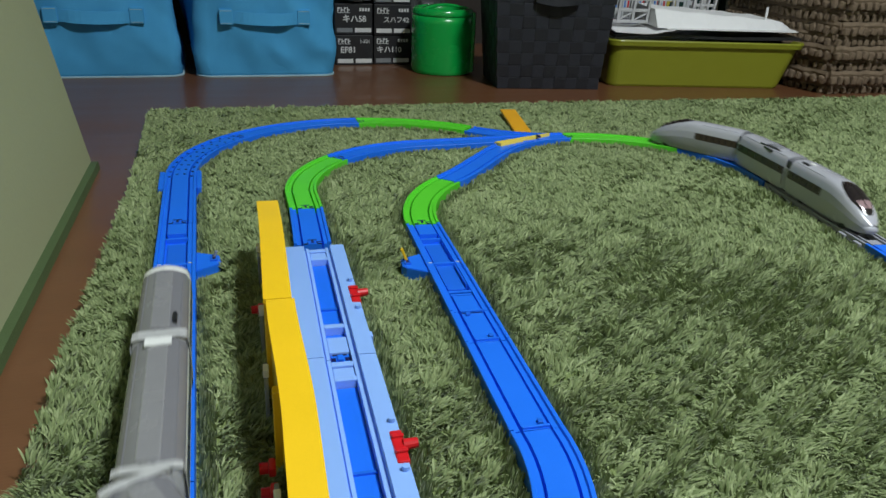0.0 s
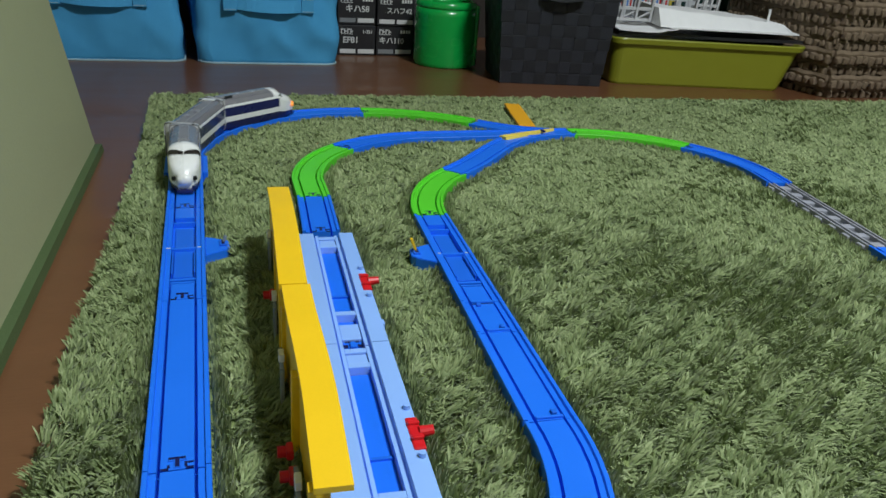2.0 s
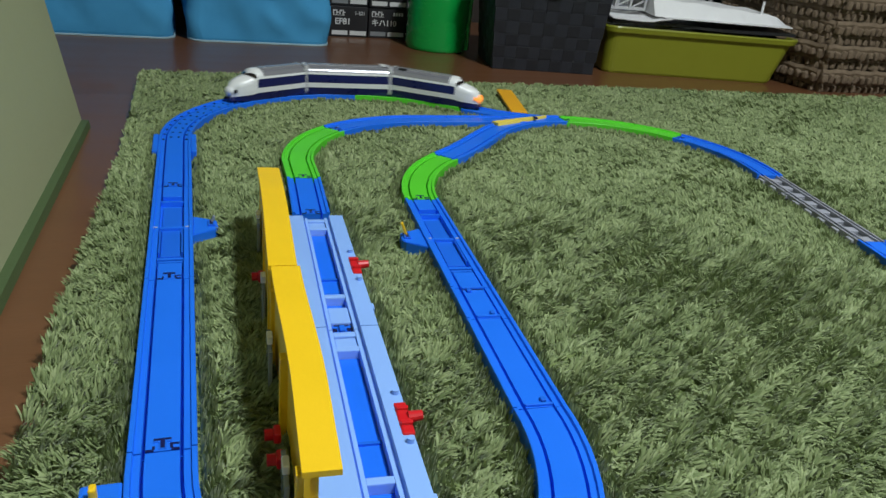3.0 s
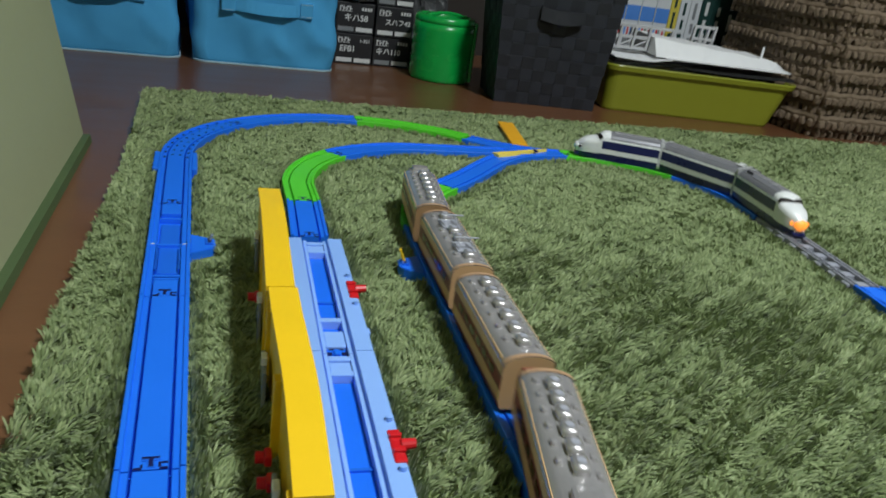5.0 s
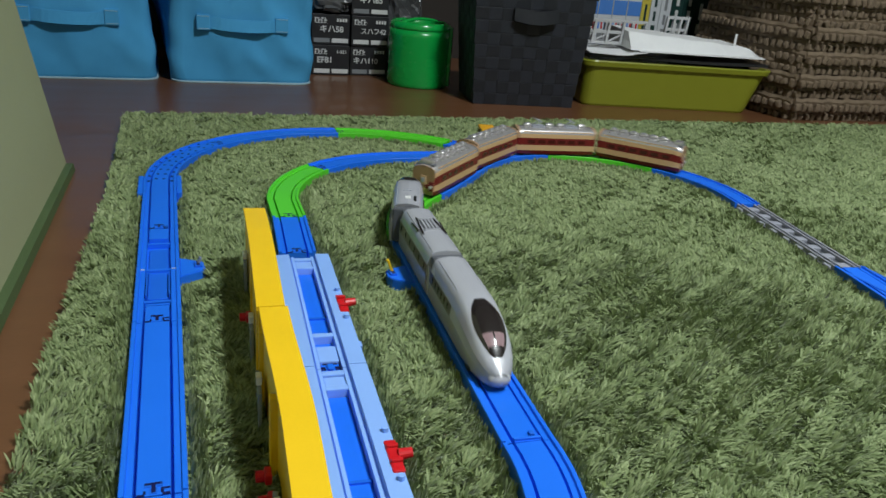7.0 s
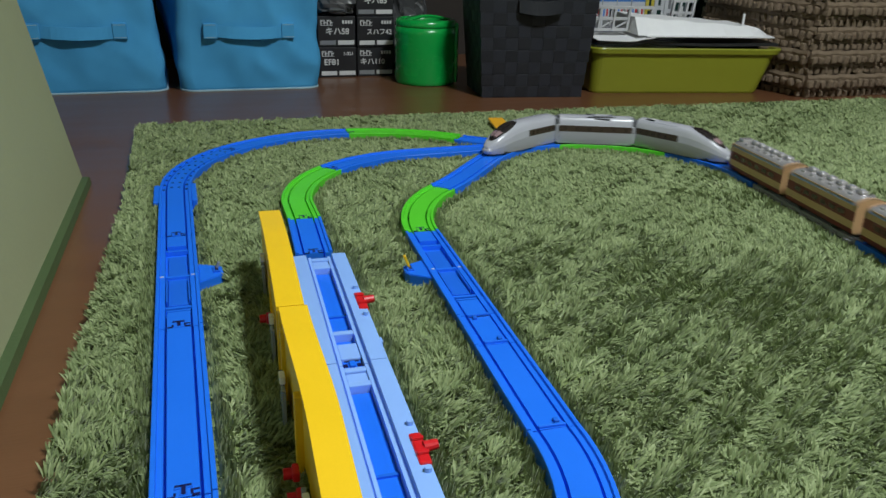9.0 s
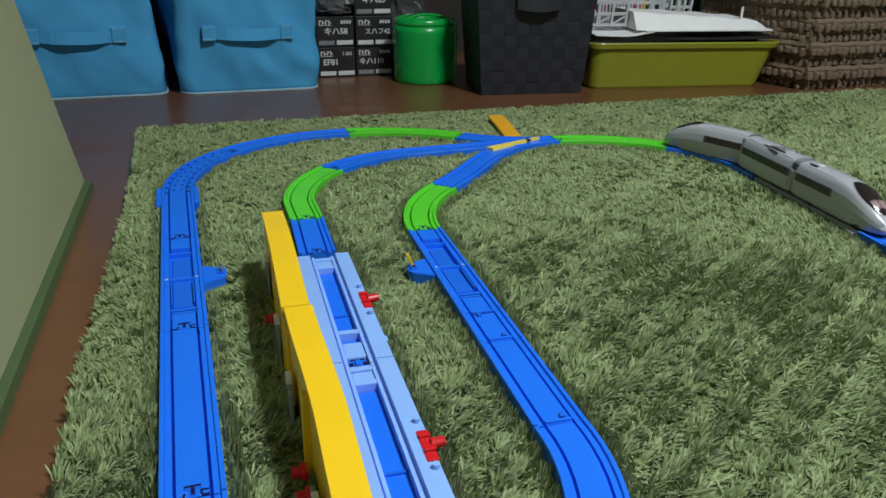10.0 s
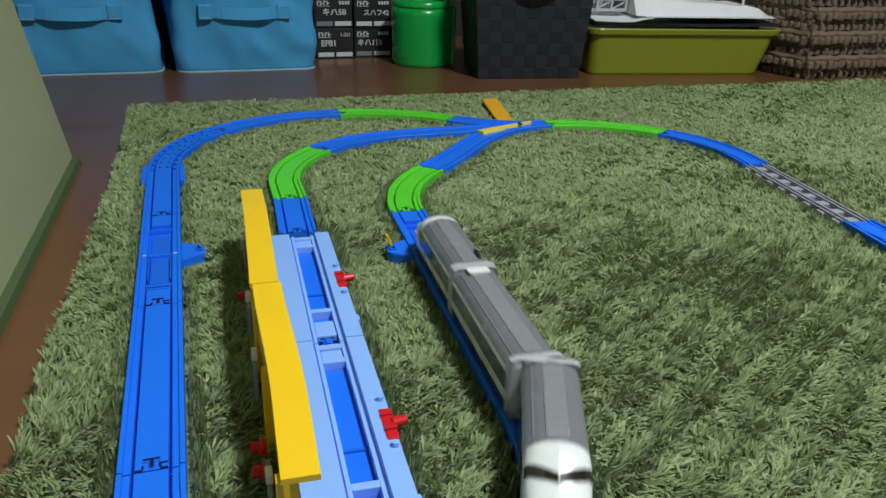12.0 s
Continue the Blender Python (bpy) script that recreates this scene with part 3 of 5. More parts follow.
def build_track():
    blue, green = "bright blue plastic toy rail lying on the rug", "lime green curved plastic toy rail on the rug"
    bend = "bright blue curved plastic toy rail on the rug"
    # track along the panel
    rail(line((0, -0.216), (0, 0.0), 2), "blue", blue)
    stop_rail((0, 0.0), (0, 0.216), "bright blue toy stop rail with lever tab", 1)
    first = joined(line((0, 0.216), (0, 0.385), 10), arc(*L_CURVE, 180, 135, 16))
    t = rail(first, "blue", "bright blue wide-ended curved toy rail with dotted bed")
    for s in (-1, 1):
        part("side_flange", boxed(min(s * 0.0191, s * 0.0255), max(s * 0.0191, s * 0.0255), 0.335, 0.405, -0.005, 0.0100, 0.0015), "blue", t)
    for k, (s, x) in enumerate([(s, x) for s in range(10) for x in (-0.0135, -0.0045, 0.0045, 0.0135)]):
        a = radians(180 - 4.5 * s - (2 if abs(x) < 0.01 else 0))
        r = L_CURVE[2] - x
        c = (L_CURVE[0] + r * math.cos(a), L_CURVE[1] + r * math.sin(a))
        part("drain_dot", rod(bmesh.new(), (*c, 0.0080), (*c, 0.0093), 0.0018, 8), "navy", t)
    rail(arc(*L_CURVE, 135, 87, 18), "blue", bend)
    rail(arc(*L_CURVE, 87, 46, 16), "green", green)
    # low end of that track, with a lever at its side
    t = rail(joined(line((0, -0.2165), L_END, 1), list(reversed(low_left))[1:13]), "blue", "bright blue toy turnout rail with yellow lever", False)
    part("lever_tab", boxed(-0.041, -0.0192, -0.272, -0.237, -0.004, 0.0085, 0.002), "blue", t)
    part("lever", boxed(-0.035, -0.031, -0.252, -0.246, 0.008, 0.017, 0.0012), "yellow", t)
    # three-way turnout at the far end
    t = thing("toy_turnout", "bright blue three-way toy turnout with yellow tongue", "toy rail", "plastic toy railway track")
    part("branch", rail_sweep(bmesh.new(), shrunk(left_branch), dz=-0.0006), "blue", t)
    part("branch", rail_sweep(bmesh.new(), shrunk(mid_branch[4:])), "blue", t)
    part("branch", rail_sweep(bmesh.new(), shrunk(siding_branch), dz=0.0006), "blue", t)
    m, ln = frame_on((0.470, 0.470), (0.560, 0.508))
    bm = bmesh.new()
    secs = []
    for k in range(9):
        u = k / 8
        hw, yy = 0.0068 * (1 - u) ** 0.7 + 0.0014, -0.012 + (ln + 0.016) * u
        secs.append([tuple(m @ Vector(q)) for q in ((-hw, yy, 0.008), (hw, yy, 0.008), (hw * 0.85, yy, 0.0135), (-hw * 0.85, yy, 0.0135))])
    part("switch_tongue", loft(bm, secs, closed=True, caps=True), "pale_yellow", t, "pale yellow pointed tongue")
    m, ln = frame_on((0.534, 0.548), (0.561, 0.690))
    part("switch_lever", boxed(-0.0140, 0.0140, 0.0, ln, 0.004, 0.0085, 0.0015, m @ Matrix.Rotation(radians(1.5), 4, "X")), "orange", t, "orange-yellow flat lever")
    part("lever_pin", boxed(0.5345, 0.5395, 0.487, 0.497, 0.0125, 0.0155, 0.0008), "navy", t)
    # loop at the far side
    rail(joined(arc(*R_CURVE, 85.5, 35, 16)), "green", green)
    rail(joined(arc(*R_CURVE, 35, -9.5, 18), line(right_curve[-1], grey_a, 2)), "blue", bend)
    grey_rail()
    t = rail(joined(after_grey[:9]), "blue", "bright blue toy turnout rail past the grey rail", False)
    part("side_bed", rail_sweep(bmesh.new(), [(x + 0.030 * k / 8, y) for k, (x, y) in enumerate(after_grey[:9])], dz=-0.0008), "blue_deep", t)
    rail(after_grey[8:], "blue", bend, False)
    # unseen return round the camera
    rail(line((0.690, -0.34), (0.690, -0.66), 3), "blue", blue, False)
    rail(arc(0.474, -0.66, 0.216, 0, -45, 12), "blue", bend, False)
    rail(arc(0.474, -0.66, 0.216, -45, -90, 12), "blue", bend, False)
    rail(line((0.474, -0.876), (0.325, -0.876), 2), "blue", blue, False)
    rail(arc(0.325, -0.66, 0.216, -90, -135, 12), "blue", bend, False)
    rail(joined(arc(0.325, -0.66, 0.216, -135, -180, 12), line((0.109, -0.66), NEAR, 1)), "blue", bend, False)
    rail(low_left[:14], "blue", bend, False)
    # siding towards the camera
    rail(low_right[:13], "blue", bend, False, 0.0007)
    rail(low_right[12:], "blue", bend, True)

    def along(f):
        return tuple(S_END[i] + (S_TOP[i] - S_END[i]) * f for i in (0, 1))

    straight = rail(line(S_END, along(0.31), 2), "blue", "short bright blue straight toy rail on the rug", False)
    short = rail(line(along(0.31), along(0.45), 2), "blue", "very short bright blue toy rail on the rug", False)
    # raised bars and catches at the joints
    for t, f, g in ((straight, 0.0, 0.31), (short, 0.31, 0.45), (short, 0.45, 0.31)):
        m, ln = frame_on(along(f), along(g))
        part("joint_bar", boxed(-0.0098, 0.0098, 0.0012, 0.0034, 0.0080, 0.0108, 0.0005, m), "blue", t)
        part("joint_slot", boxed(-0.0092, 0.0092, 0.0035, 0.0046, 0.0080, 0.0091, 0, m), "navy", t)
        part("joint_catch", boxed(0.0028, 0.0066, 0.0050, 0.0095, 0.0080, 0.0112, 0.0008, m), "blue_deep", t)
    stop_rail(along(0.45), S_TOP, "bright blue toy stop rail with yellow lever", -1)
    rail(siding_curve, "green", green)
    # platform track
    rail(line(MID_B, MID_A, 2), "blue", "short bright blue straight toy rail on the rug")
    rail(joined(line(MID_A, arc(*M_CURVE, 174, 174, 1)[0], 4), arc(*M_CURVE, 174, 133, 16)), "green", green)
    rail(joined(arc(*M_CURVE, 133, 92, 16), mid_branch[:5]), "blue", bend)


def grey_rail():
    m, ln = frame_on(grey_a, grey_b)
    t = thing("toy_rail", "grey plastic toy rail with moulded sleepers", "toy rail", "plastic toy railway track", m)
    bed = [(-0.0190, -0.006), (-0.0190, 0.0035), (0.0190, 0.0035), (0.0190, -0.006)]
    part("ballast_bed", rail_sweep(bmesh.new(), [(0, 0.0005), (0, ln / 2), (0, ln - 0.0005)], bed), "grey_dark", t)
    sl = boxed(-0.0206, 0.0206, -0.0062, 0.0062, 0.0020, 0.0066, 0.0010)
    first = part("sleeper", sl, "grey_rail", t)
    for k in range(8):
        y = 0.0130 + k * (ln - 0.026) / 7
        if k == 0:
            first.location = (0, y, 0)
            continue
        s = first.copy()
        scene.collection.objects.link(s)
        s.location = (0, y, 0)
    for x in (-0.0165, -0.0100, 0.0085, 0.0150):
        part("running_rail", boxed(x, x + 0.0021, 0.001, ln - 0.001, 0.0036, 0.0092, 0.0004), "grey_rail", t)


# ------------------------------------------------------------ the station


def platform_unit(a, b, first):
    """One pale blue platform piece with a sunk track plate, and a tall yellow wall with a curved top at its side."""
    m, ln = frame_on(b, a)      # y runs away from the viewer
    t = thing("toy_platform", "pale blue toy station platform with sunk blue plate", "toy platform", "toy station platforms", m)
    x0, x1 = -0.0365, 0.0262
    prof = [(x0, -0.006), (x0, 0.0145), (-0.0128, 0.0148), (-0.0122, 0.0095), (-0.0112, 0.0095), (-0.0108, 0.0118), (-0.0082, 0.0118), (-0.0080, 0.003),
            (0.0080, 0.003), (0.0082, 0.0118), (0.0108, 0.0118), (0.0112, 0.0095), (0.0122, 0.0095), (0.0128, 0.0148), (x1, 0.0145), (x1, -0.006)]
    part("platform_body", rail_sweep(bmesh.new(), [(0, 0.0005), (0, ln / 2), (0, ln - 0.0005)], prof), "pale", t)
    part("track_plate", boxed(-0.0078, 0.0078, 0.058, ln - 0.030, 0.0031, 0.0055, 0.0006), "blue", t)
    part("plate_step", boxed(-0.0078, 0.0078, 0.090, 0.0925, 0.0055, 0.0072), "blue_deep", t)
    for y in (0.050, ln - 0.029, ln - 0.009):
        part("cross_bar", boxed(-0.0082, 0.0082, y, y + 0.006, 0.003, 0.0117, 0.0008), "pale", t)
    part("sunk_well", boxed(-0.0078, 0.0078, 0.013, 0.0365, 0.0031, 0.0102, 0.001), "pale", t)
    part("sunk_well", boxed(-0.0075, 0.0075, 0.037, 0.0495, 0.0031, 0.0045), "blue", t)
    part("panel_end", boxed(-0.0078, 0.0078, ln - 0.0225, ln - 0.0095, 0.0031, 0.0102, 0.001), "pale", t)
    well = part("joint_well", boxed(-0.0072, 0.0072, 0.0012, 0.0125, 0.0031, 0.0082, 0.0008), "blue", t)
    for x in (-0.0072, 0.0036):
        part("well_notch", boxed(x, x + 0.0036, 0.0030, 0.0075, 0.0080, 0.0086), "navy", well)
    part("well_tongue", boxed(-0.0022, 0.0022, 0.0022, 0.0098, 0.0081, 0.0102, 0.0006), "blue", well)
    part("well_slot", boxed(-0.0055, 0.0055, 0.0108, 0.0123, 0.0081, 0.0088), "navy", well)
    for y in (0.075 if first else 0.080, 0.129):
        part("peg", rod(bmesh.new(), (x1 - 0.0035, y, 0.0145), (x1 - 0.0035, y, 0.0178), 0.0024, 12), "pale", t)
    clip = part("gate_clip", boxed(0.0190, x1 + 0.001, 0.086, 0.118, 0.0095, 0.0158, 0.0015), "red", t, "red plastic gate clip")
    part("clip_knob", rod(bmesh.new(), (x1 + 0.000, 0.104, 0.0140), (x1 + 0.009, 0.104, 0.0150), 0.0040, 12, 0.0032), "red", clip)
    part("clip_rib", boxed(0.0195, x1 + 0.001, 0.094, 0.097, 0.0158, 0.0180, 0.0008), "red", clip)
    part("clip_rib", boxed(0.0195, x1 + 0.001, 0.109, 0.112, 0.0158, 0.0178, 0.0008), "red", clip)
    part("edge_notch", boxed(x1 - 0.0005, x1 + 0.0025, 0.030, 0.038, 0.004, 0.0125, 0.0008), "pale", t)
    return t, m, ln


def station_wall(m, ln, wave, drop):
    """The tall yellow wall with its flat curving cap, standing at the platform's side."""
    t = thing("toy_station_wall", "tall yellow toy station wall with flat curved top", "toy station", "yellow station walls", m)
    n = 14
    # cap, swelling in the middle of its length
    top, base = [], []
    for k in range(n + 1):
        u = k / n
        y = (0.0006 if wave == 0 else 0.0095) + u * (ln - (0.0012 if wave == 0 else 0.0101))
        z = 0.0660 - drop * (1 - u) ** 1.5 + 0.0012 * math.sin(math.pi * u) - (0.0018 * max(0.0, (u - 0.55) / 0.45) ** 2 if wave == 0 else 0.0)
        half = 0.0100 - (0.0004 * (1 - u) if wave else 0.0)
        e = min(1.0, (1 - u) / 0.70)
        x = -0.0445 + wave * e * e * (3 - 2 * e) + (0.0018 if wave else 0.0)
        x -= 0.0016 * max(0.0, (u - 0.4) / 0.6) ** 2 if wave == 0 else 0.0
        top.append([(x - half, y, z), (x + half, y, z), (x + half, y, z - 0.0035), (x - half, y, z - 0.0035)])
        base.append([(x - 0.0085, y, z - 0.0036), (x - 0.0055, y, z - 0.0036), (x - 0.0055, y, 0.004), (x - 0.0085, y, 0.004)])
    part("roof_cap", loft(bmesh.new(), top, closed=True, caps=True), "yellow", t)
    part("back_wall", loft(bmesh.new(), base, closed=True, caps=True), "yellow", t)
    for y in (0.012, ln * 0.52, ln - 0.020):
        x = -0.0445 + wave * (1 - y / ln)
        part("wall_post", boxed(x - 0.0100, x + 0.001, y, y + 0.008, -0.004, 0.056, 0.001), "yellow", t)
    for y in (0.034, ln - 0.055):
        x = -0.0445 + wave * (1 - y / ln)
        part("clear_fence", boxed(x - 0.0135, x - 0.0105, y, y + 0.030, 0.0, 0.030, 0.0008), "clear", t)
        part("fence_cap", boxed(x - 0.0140, x - 0.0100, y + 0.009, y + 0.018, 0.0301, 0.036, 0.0008), "white", t)
    for y in ((0.075,) if wave == 0 else (0.066, 0.088)):
        x = -0.0445 + wave * (1 - y / ln)
        k = part("turn_knob", boxed(x - 0.0150, x - 0.0105, y, y + 0.010, 0.014, 0.021, 0.0015), "red", t)
        part("knob_pin", rod(bmesh.new(), (x - 0.0150, y + 0.005, 0.0175), (x - 0.0200, y + 0.005, 0.0175), 0.0035, 12), "red", k)
    return t


def build_station():
    p0, p1, p2 = (0.1352, 0.1130), (0.1240, -0.1030), (0.1128, -0.3190)
    for a, b, first in ((p0, p1, True), (p1, p2, False)):
        t, m, ln = platform_unit(a, b, first)
        station_wall(m, ln, 0.0 if first else 0.0048, 0.0 if first else 0.006)
    rail(line(p2, (0.110, -0.42), 2), "blue", "bright blue plastic toy rail past the platform", False)
    rail(line((0.110, -0.42), NEAR, 2), "blue", "bright blue plastic toy rail past the platform", False, -0.0007)


# ------------------------------------------------------------ things along the far side


def storage_cube(x0, x1, y, h, leans, label):
    """A soft fabric storage cube with a handle strap sewn on its front; leans: how far the left front, left back, right front and right back edges drift in x at 0.2 m height."""
    w, d = x1 - x0, 0.34
    t = thing("storage_box", label, "storage box", "blue fabric storage boxes", Matrix.Translation(((x0 + x1) / 2, y, FLOOR)))
    n = 12
    lf, lb, rf, rb = leans

    def ring(z, grow=0.0):
        f = z / h
        rad = 0.022 + 0.012 * max(0.0, 1 - z / 0.03)
        out = []
        for cx, cy, a0 in ((1, -1, -90), (1, 1, 0), (-1, 1, 90), (-1, -1, 180)):
            px, py = cx * (w / 2 - rad), d / 2 + cy * (d / 2 - rad)
            for k in range(6):
                a = radians(a0 + 18 * k)
                out.append((px + rad * math.cos(a), py + rad * math.sin(a)))
            a = radians(a0 + 90)
            ex, ey = px + rad * math.cos(a), py + rad * math.sin(a)
            side = 2 * ((d if cx * cy < 0 else w) / 2 - rad)
            dx, dy = -math.sin(a), math.cos(a)
            out += [(ex + dx * side * k / (2 * n), ey + dy * side * k / (2 * n)) for k in range(2 * n)]
        res = []
        for qx, qy in out:
            u, v = qx / (w / 2), min(1.0, max(0.0, qy / d))
            nx, ny = u * abs(u) ** 5, (2 * v - 1) * abs(2 * v - 1) ** 5
            k = Vector((qx * 7 + x0 * 9, qy * 7, z * 6 + qx * 5))
            fold = 0.021 * (0.35 - abs(noise.noise(k))) + 0.006 * (0.3 - abs(noise.noise(k * 2.3)))
            fold *= min(1.0, z / 0.05)
            bulge = 0.008 * math.sin(math.pi * f) * (1 - u * u) + grow
            lean = (lf + (lb - lf) * v) * (1 - u) / 2 + (rf + (rb - rf) * v) * (1 + u) / 2
            res.append((qx + nx * (bulge + fold) + lean * z / 0.2, qy + ny * (bulge + fold), z))
        return res

    bm = loft(bmesh.new(), [ring(h * k / 34) for k in range(35)], closed=True, caps=True)
    part("fabric_body", bm, "fabric", t, smooth=True)
    part("hem", loft(bmesh.new(), [ring(z, g) for z, g in ((0.0, 0.001), (0.0006, 0.0026), (0.0034, 0.0026), (0.0042, 0.0006))], closed=True, caps=True), "fabric_edge", t, "pale bound hem")
    # strap that hangs a little away from the front, between two sewn patches
    hw, face = 0.084, -0.0095
    bm = bmesh.new()
    secs = []
    for k in range(15):
        u = k / 14
        x = -hw + 2 * hw * u
        sag = math.sin(math.pi * min(1, max(0, (u - 0.12) / 0.76))) ** 0.6 if 0.12 < u < 0.88 else 0.0
        out, z = face - 0.004 - 0.009 * sag, 0.134 - 0.003 * u - 0.003 * sag
        secs.append([(x, out - 0.005 * sag, z - 0.0135), (x, out, z + 0.012), (x, out + 0.003, z + 0.012), (x, out + 0.003 - 0.005 * sag, z - 0.0135)])
    strap = part("handle_strap", loft(bm, secs, closed=True, caps=True), "fabric", t)
    for q in (-1, 1):
        part("strap_patch", boxed(q * hw - 0.014, q * hw + 0.014, face - 0.0075, face + 0.010, 0.117, 0.149, 0.0012), "fabric", strap)
        for zz in (0.1195, 0.1455):
            part("stitching", boxed(q * hw - 0.012, q * hw + 0.012, face - 0.0081, face - 0.0074, zz, zz + 0.001), "fabric_edge", strap)
    part("rim", loft(bmesh.new(), [ring(h - 0.016, 0.001), ring(h - 0.014, 0.004), ring(h + 0.001, 0.004), ring(h + 0.002, 0.001)], closed=True, caps=True), "fabric", t)


CARTON_WORDS = {0: [("EF81", 0.0205, 0.013, 0.043), ("1-321", 0.0115, 0.062, 0.0195)], 1: [("キハ58", 0.0200, 0.020, 0.043)], 5: [("キハ110", 0.0185, 0.008, 0.043)], 6: [("スハフ42", 0.0165, 0.024, 0.043)], 7: [("キハ65", 0.0200, 0.020, 0.043)]}


def writing(text, size, x, z, parent):
    """Printed characters on a carton's end."""
    cu = bpy.data.curves.new("title_mark", "FONT")
    cu.body, cu.size, cu.extrude, cu.offset = text, size, 0.0002, size * 0.022
    tmp = new("title_mark", cu)
    bpy.context.view_layer.update()
    me = bpy.data.meshes.new_from_object(tmp.evaluated_get(bpy.context.evaluated_depsgraph_get()))
    bpy.data.objects.remove(tmp)
    me.materials.clear()
    me.materials.append(M["label_white"])
    ob = new("title_mark", me)
    ob.parent = parent
    ob.matrix_basis = Matrix.Translation((x, -0.0005, z)) @ Matrix.Rotation(radians(90), 4, "X")
    return ob


def carton(x, y, z, w, h, n):
    """A black cardboard carton with printed label marks on its end."""
    t = thing("model_carton", "black cardboard model carton with white printed label", "carton", "stacked black cartons", Matrix.Translation((x, y, z)))
    part("carton_body", boxed(0.001, w - 0.001, 0, 0.28, 0.0005, h - 0.0005, 0.0012), "black_card", t)
    f = -0.0006
    logo = bmesh.new()
    for k in range(4):
        x = 0.008 + k * 0.0080
        box(logo, x, x + 0.0026, f, 0.0, h - 0.0200, h - 0.0090)
        box(logo, x + 0.0026, x + 0.0066, f, 0.0, h - (0.0165 if k % 2 else 0.0120), h - (0.0138 if k % 2 else 0.0090))
    box(logo, 0.008, 0.0386, f, 0.0, h - 0.0222, h - 0.0210)
    part("brand_mark", logo, "label_white", t, "plain white brand mark")
    code = bmesh.new()
    for k in range(4):
        box(code, w - 0.034 + k * 0.0070, w - 0.0292 + k * 0.0070, f, 0.0, h - 0.0180, h - 0.0100)
    if n:
        part("code_mark", code, "label_white", t)
    else:
        code.free()
    name = bmesh.new()
    rng = random.Random(n)
    xx = 0.016 + rng.uniform(0, 0.006)
    for k in range(5):
        ww = rng.uniform(0.0055, 0.0085)
        if k < 3:
            box(name, xx, xx + ww, f, 0.0, h - 0.0375, h - 0.0345)
            box(name, xx + ww * 0.35, xx + ww * 0.6, f, 0.0, h - 0.0420, h - 0.0295)
        else:
            box(name, xx, xx + ww, f, 0.0, h - 0.0395, h - 0.0345)
        xx += ww + 0.0024
    words = CARTON_WORDS.get(n)
    if words:
        name.free()
        for text, size, px, pz in words:
            writing(text, size, px, h - pz, t)
    else:
        part("title_mark", name, "label_white", t)
    part("label_strip", boxed(0.006, w * 0.47, f, 0.0, 0.005, 0.0155), "label_white" if n in (0, 6) else "label_grey", t)
    part("label_strip", boxed(w * 0.53, w - 0.004, f, 0.0, 0.005, 0.0155), "label_white", t)


def film_bag(x, y, z, size, seed):
    """A crumpled bag of grey plastic film."""
    t = thing("plastic_bag", "crumpled dark grey plastic film bag", "bag", "crumpled film bags", Matrix.Translation((x, y, z)))
    bm = bmesh.new()
    bmesh.ops.create_uvsphere(bm, u_segments=36, v_segments=24, radius=1.0)
    for v in bm.verts:
        n = v.co.copy()
        k = 1 + 0.35 * (0.3 - abs(noise.noise(n * 2.2 + Vector((seed, 0, 0))))) + 0.25 * (0.3 - abs(noise.noise(n * 5.1 + Vector((0, seed, 0)))))
        e = Vector((math.copysign(abs(n.x) ** 0.6, n.x), math.copysign(abs(n.y) ** 0.6, n.y), math.copysign(abs(n.z) ** 0.6, n.z)))
        v.co = Vector((e.x * size[0] * k, e.y * size[1] * k, max(0.0, (e.z * k + 1) * size[2] / 2)))
    part("film", bm, "film", t)


def build_bin():
    t = thing("lidded_bin", "glossy green plastic cylinder bin with handle lid", "bin", m=Matrix.Translation((0.599, 1.250, FLOOR)))
    r = 0.0750
    part("bin_body", lathe(bmesh.new(), [(r * 0.955, 0), (r * 0.985, 0.004), (r, 0.012), (r * 1.01, 0.120), (r * 1.01, 0.1360)], 56), "can", t, smooth=True)
    lid = part("lid", lathe(bmesh.new(), [(r * 1.01, 0.1362), (r * 1.01, 0.142), (r * 0.99, 0.148), (r * 0.95, 0.152), (r * 0.90, 0.1535), (r * 0.84, 0.1535), (r * 0.80, 0.149), (r * 0.76, 0.138), (0.003, 0.136)], 56), "can", t, smooth=True)
    bm = bmesh.new()
    pts = [(0.062 * math.sin(a) * 0.98, 0.0, 0.149 + 0.010 * math.cos(a) ** 2) for a in (math.pi * (k / 14 - 0.5) for k in range(15))]
    loft(bm, [[(x, -0.011, z - 0.003), (x, -0.009, z + 0.003), (x, 0.009, z + 0.003), (x, 0.011, z - 0.003)] for x, _, z in pts], closed=True, caps=True)
    bmesh.ops.rotate(bm, verts=bm.verts, cent=(0, 0, 0), matrix=Matrix.Rotation(radians(18), 3, "Z"))
    part("lid_handle", bm, "can", lid, smooth=True)
    part("side_rib", boxed(r * 0.97, r * 1.09, -0.009, 0.009, 0.004, 0.146, 0.003, Matrix.Rotation(radians(-28), 4, "Z")), "can", t)


